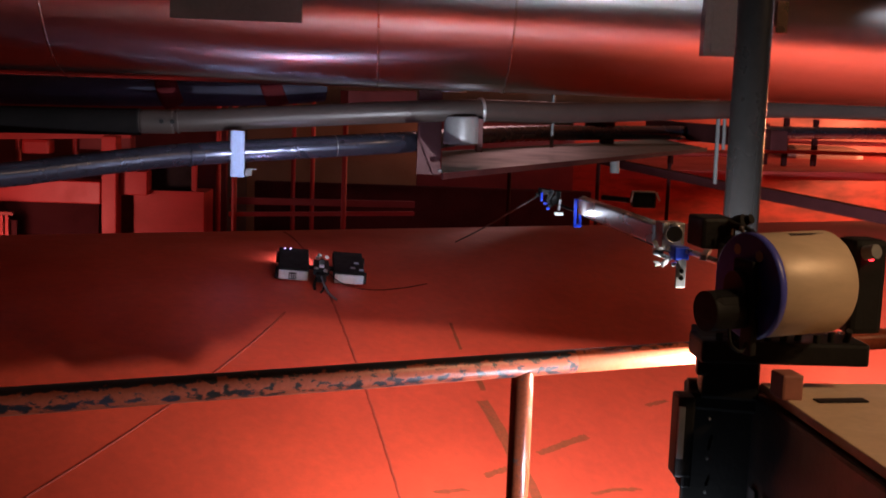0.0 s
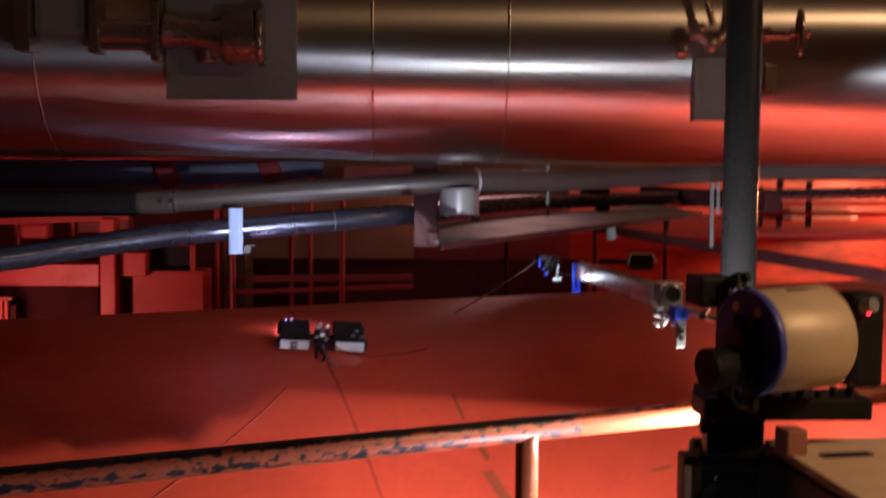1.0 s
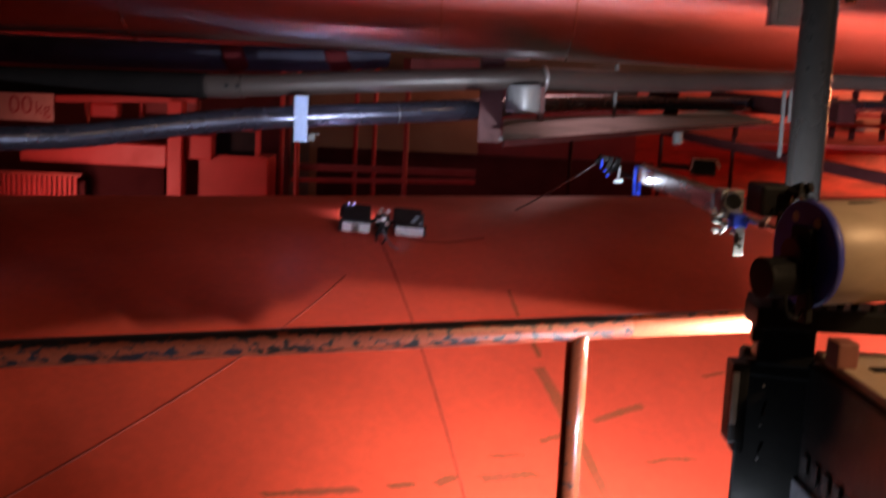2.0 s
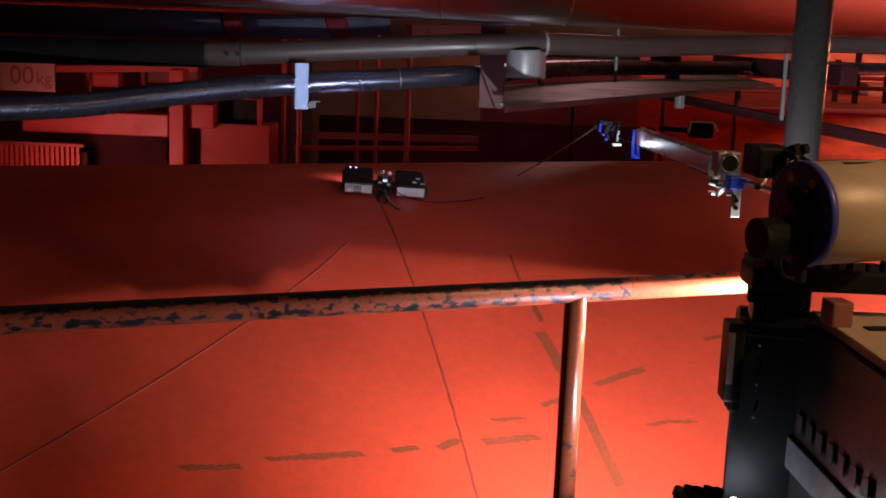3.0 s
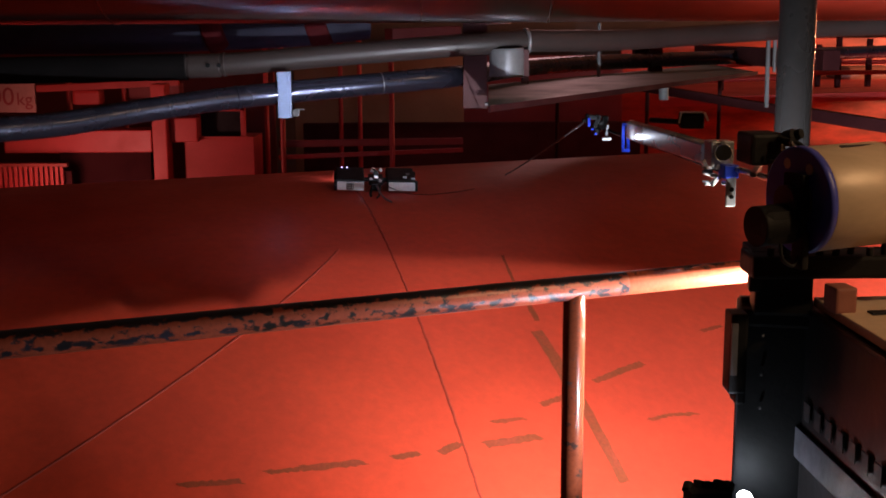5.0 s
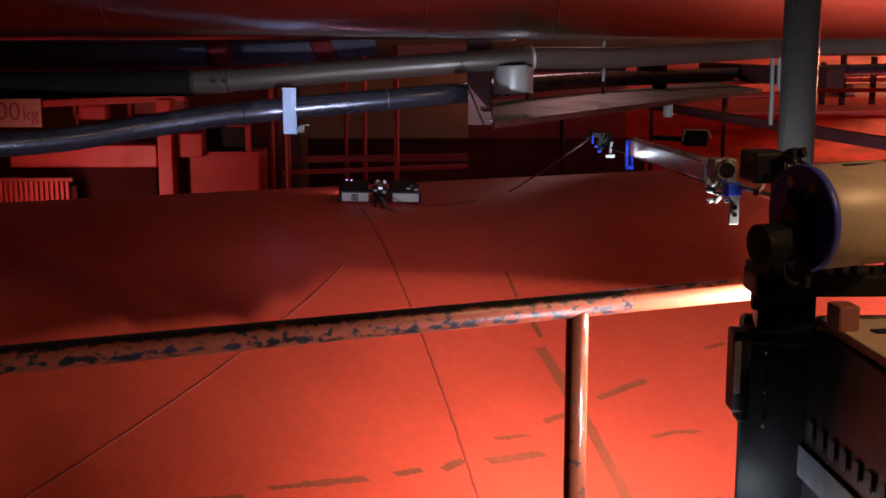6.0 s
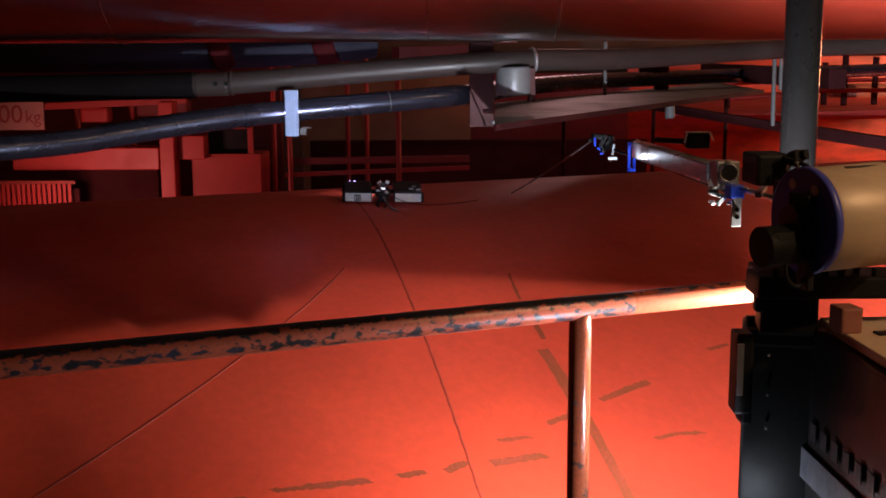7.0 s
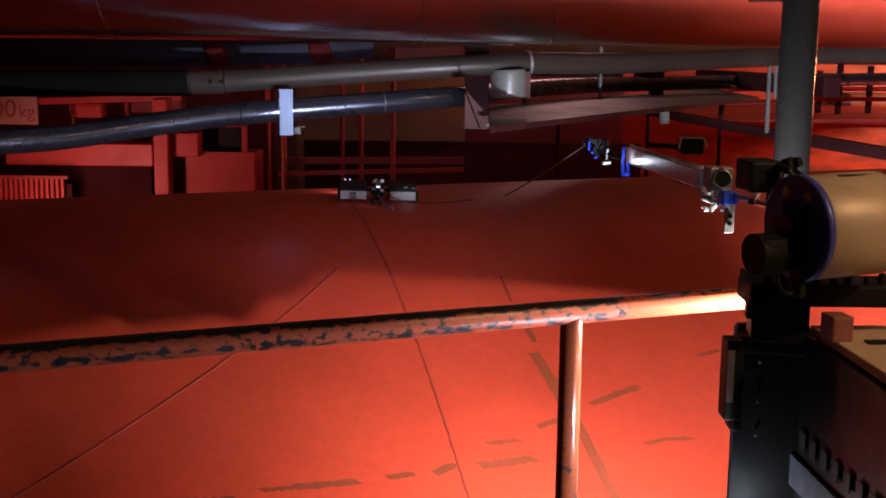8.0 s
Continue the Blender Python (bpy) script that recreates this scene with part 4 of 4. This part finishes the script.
rtube("small_cable", bend([(0.352, 1.87, 0.802), (0.372, 1.86, 0.796), (0.392, 1.85, 0.79), (0.42, 1.85, 0.80)]), 0.004, M_BLACK, "", 10)
# unseen gobo between lamp and vessel, lower edge cut to the wanted shadow
SH = 0.019


def toward(u, a, s=SH, lift=0.0):
    """A point on the way from the lamp to that spot on, or a little over, the vessel."""
    L = Vector(LAMP)
    return L + (on_shell(u, a, lift) - L) * s


bm = B()
quads = [(-0.6, 21.8, 4), (0.05, 21.0, 4), (0.28, 19.9, 4), (0.45, 19.6, 4), (0.50, 18.7, 4), (0.58, 18.3, 4), (0.74, 18.3, 4), (0.84, 19.7, 4), (0.92, 20.2, 4), (0.97, 19.4, 4), (1.0, 18.1, 4), (1.06, 17.9, 4), (1.12, 18.5, 4), (1.19, 18.2, 4), (1.32, 16.3, 4), (1.385, 15.8, 4), (2.05, 18.35, 4), (2.98, 22.0, 4), (4.5, 27.0, 4)]
rows = [[bm.verts.new(R(toward(u, lo, s))) for u, lo, hi in quads] for s in (SH, SH * 1.06)] + [[bm.verts.new(R(toward(u, hi, s, 0.06))) for u, lo, hi in quads] for s in (SH * 1.06, SH)]
for j in range(4):
    q, w = rows[j], rows[(j + 1) % 4]
    for k in range(len(quads) - 1):
        bm.faces.new((q[k], q[k + 1], w[k + 1], w[k]))
part("shadow_gobo", bm, M_RUBBER, robot, "unseen black gobo that shapes the shadow on the vessel")
# unseen gobo added to keep the lamp off the pipes overhead
bm, L = B(), Vector(LAMP)
edge = [[bm.verts.new(R(L + (Vector((x, 5.6, z)) - L) * s)) for x in np.linspace(-3.2, 4.5, 9)] for s, z in ((0.012, 1.50), (0.0126, 1.50), (0.0126, 3.3), (0.012, 3.3))]
for j in range(4):
    for k in range(8):
        bm.faces.new((edge[j][k], edge[j][k + 1], edge[(j + 1) % 4][k + 1], edge[(j + 1) % 4][k]))
part("pipe_gobo", bm, M_RUBBER, robot, "unseen black gobo added above the lamp")
# thin unseen strands added under the gobo to cast wisps at the shadow's edge
rnd = random.Random(4)
for k in range(8):
    u, a = 0.56 + 0.075 * k, 14.5 + rnd.uniform(0, 1.5)
    line = [toward(u, 12.5, SH), toward(u + rnd.uniform(-0.1, 0.1), a, SH), toward(u + rnd.uniform(-0.22, 0.12), a + rnd.uniform(1.6, 3.6), SH), toward(u + rnd.uniform(-0.3, 0.1), a + rnd.uniform(2.8, 4.6), SH)]
    part("gobo_strand", tube(B(), [R(p) for p in bend(line, 5)], rnd.uniform(0.0002, 0.0004), 8), M_RUBBER, robot)

# tether from the guide down onto the vessel
teth = [(0.372, 2.99, 1.345)] + [tuple(on_shell(2.552, 3.99, 0.01))]
ob, o = thing("tether", "thin dark tether cable hanging to the vessel", "cable", teth[0]), Vector(teth[0])
a, b = Vector(teth[0]), Vector(teth[1])
part("cable", tube(B(), [a.lerp(b, s) - o - Vector((0, 0, 0.006 * math.sin(math.pi * s))) for s in np.linspace(0, 1, 24)], 0.003, 8), M_BLACK, ob)

# ---- crawler ----
crawler = thing("crawler", "small black two-module magnetic crawler with white end plates", "crawler")


def build_crawler():
    for side in (-1, 1):
        x = side * 0.132
        body = part("module", box(B(), (x, 0.168, 0.042), (0.146, 0.295, 0.048), None, 0.006), M_BLACK, crawler, "black drive module")
        part("end_plate", box(B(), (x, 0.018, 0.034), (0.138, 0.012, 0.044), None, 0.003), M_WHITE, body, "white end plate")
        for y in (0.06, 0.27):
            part("wheel", tube(B(), [(x + side * 0.066, y, 0.028), (x + side * 0.084, y, 0.028)], 0.028, 20), M_RUBBER, crawler)
    part("code_panel", box(B(), (-0.135, 0.010, 0.034), (0.036, 0.004, 0.032)), M_BLACK, crawler, "small black panel with white squares")
    for i in range(3):
        for k in range(2):
            part("square", box(B(), (-0.146 + 0.011 * i, 0.007, 0.028 + 0.012 * k), (0.006, 0.003, 0.008)), M_WHITE, crawler)
    bm = B()
    box(bm, (0, 0.12, 0.045), (0.075, 0.14, 0.03), None, 0.004)
    tube(bm, [(-0.06, 0.1, 0.05), (0.06, 0.1, 0.05)], 0.012, 12)
    box(bm, (0.0, 0.03, 0.03), (0.05, 0.04, 0.04), None, 0.006)
    part("coupling", bm, M_BLACK, crawler, "black coupling between the modules")
    part("camera_mount", box(B(), (0.0, 0.06, 0.075), (0.024, 0.02, 0.012), None, 0.002), M_ALU, crawler, "bright metal camera mount")
    for x, y, z in ((-0.02, 0.14, 0.085), (0.025, 0.15, 0.09), (0.02, 0.05, 0.055), (-0.025, 0.06, 0.06), (-0.01, 0.17, 0.088)):
        part("mount_block", box(B(), (x, y, z), (0.018, 0.012, 0.014), pose(0, 0, 0, 20, 30, 25), 0.002), M_ALU, crawler)
    part("lens", tube(B(), [(0.0, 0.1, 0.085), (0.0, 0.08, 0.085)], 0.014, 16), M_BLACK, crawler)
    for x in (-0.175, -0.148):
        part("headlight", box(B(), (x, 0.295, 0.068), (0.006, 0.006, 0.006), None, 0.001), M_HEAD, crawler, "glowing violet-white headlight")
    part("front_light", box(B(), (-0.135, 0.319, 0.030), (0.09, 0.005, 0.012)), M_SIDE, crawler, "glowing violet-white front light")
    for x, y in ((0.15, 0.08), (0.17, 0.15), (0.19, 0.06)):
        part("fitting", box(B(), (x, y, 0.07), (0.022, 0.012, 0.008), None, 0.001), M_GREYPANEL, crawler)
    line = lambda pts, r, m, lab: part("cable", tube(B(), bend(pts, 8), r, 8), m, crawler, lab)
    line([(0.01, 0.02, 0.03), (0.015, -0.03, 0.012), (0.012, -0.06, 0.004), (0.0, -0.10, 0.003)], 0.005, M_BLACK, "short trailing cable")
    line([(0.03, 0.03, 0.06), (0.08, -0.005, 0.03), (0.16, -0.03, 0.012), (0.26, -0.02, 0.004), (0.40, 0.04, 0.003), (0.52, 0.12, 0.003)], 0.0018, M_BLACK, "black tether end")
    line([(0.0, 0.02, 0.04), (0.015, -0.05, 0.022), (0.04, -0.12, 0.006), (0.07, -0.18, 0.004)], 0.0052, M_DULL, "pale trailing cable")
    line([(-0.02, 0.02, 0.03), (-0.03, -0.02, 0.01), (-0.028, -0.07, 0.004)], 0.007, M_BLACK, "")


build_crawler()

CRAWL = [(0.0, 1.641, 12.05), (0.5, 1.654, 11.5), (1.0, 1.666, 11.1), (1.5, 1.684, 10.55), (2.0, 1.700, 9.85), (3.5, 1.742, 8.2), (4.0, 1.757, 7.75), (4.5, 1.775, 7.25), (5.0, 1.800, 6.5),
         (6.5, 1.842, 4.8), (7.0, 1.850, 4.6), (7.5, 1.865, 4.2), (8.0, 1.879, 3.8)]
crawler.scale = (0.91, 0.91, 0.91)


def motions():
    walk(crawler, [(t, Matrix.Translation(on_shell(u, a, 0.0)) @ TURN @ pose(0, 0, 0, a) @ pose(0, 0, 0, 0, 0, -17)) for t, u, a in CRAWL])


motions()
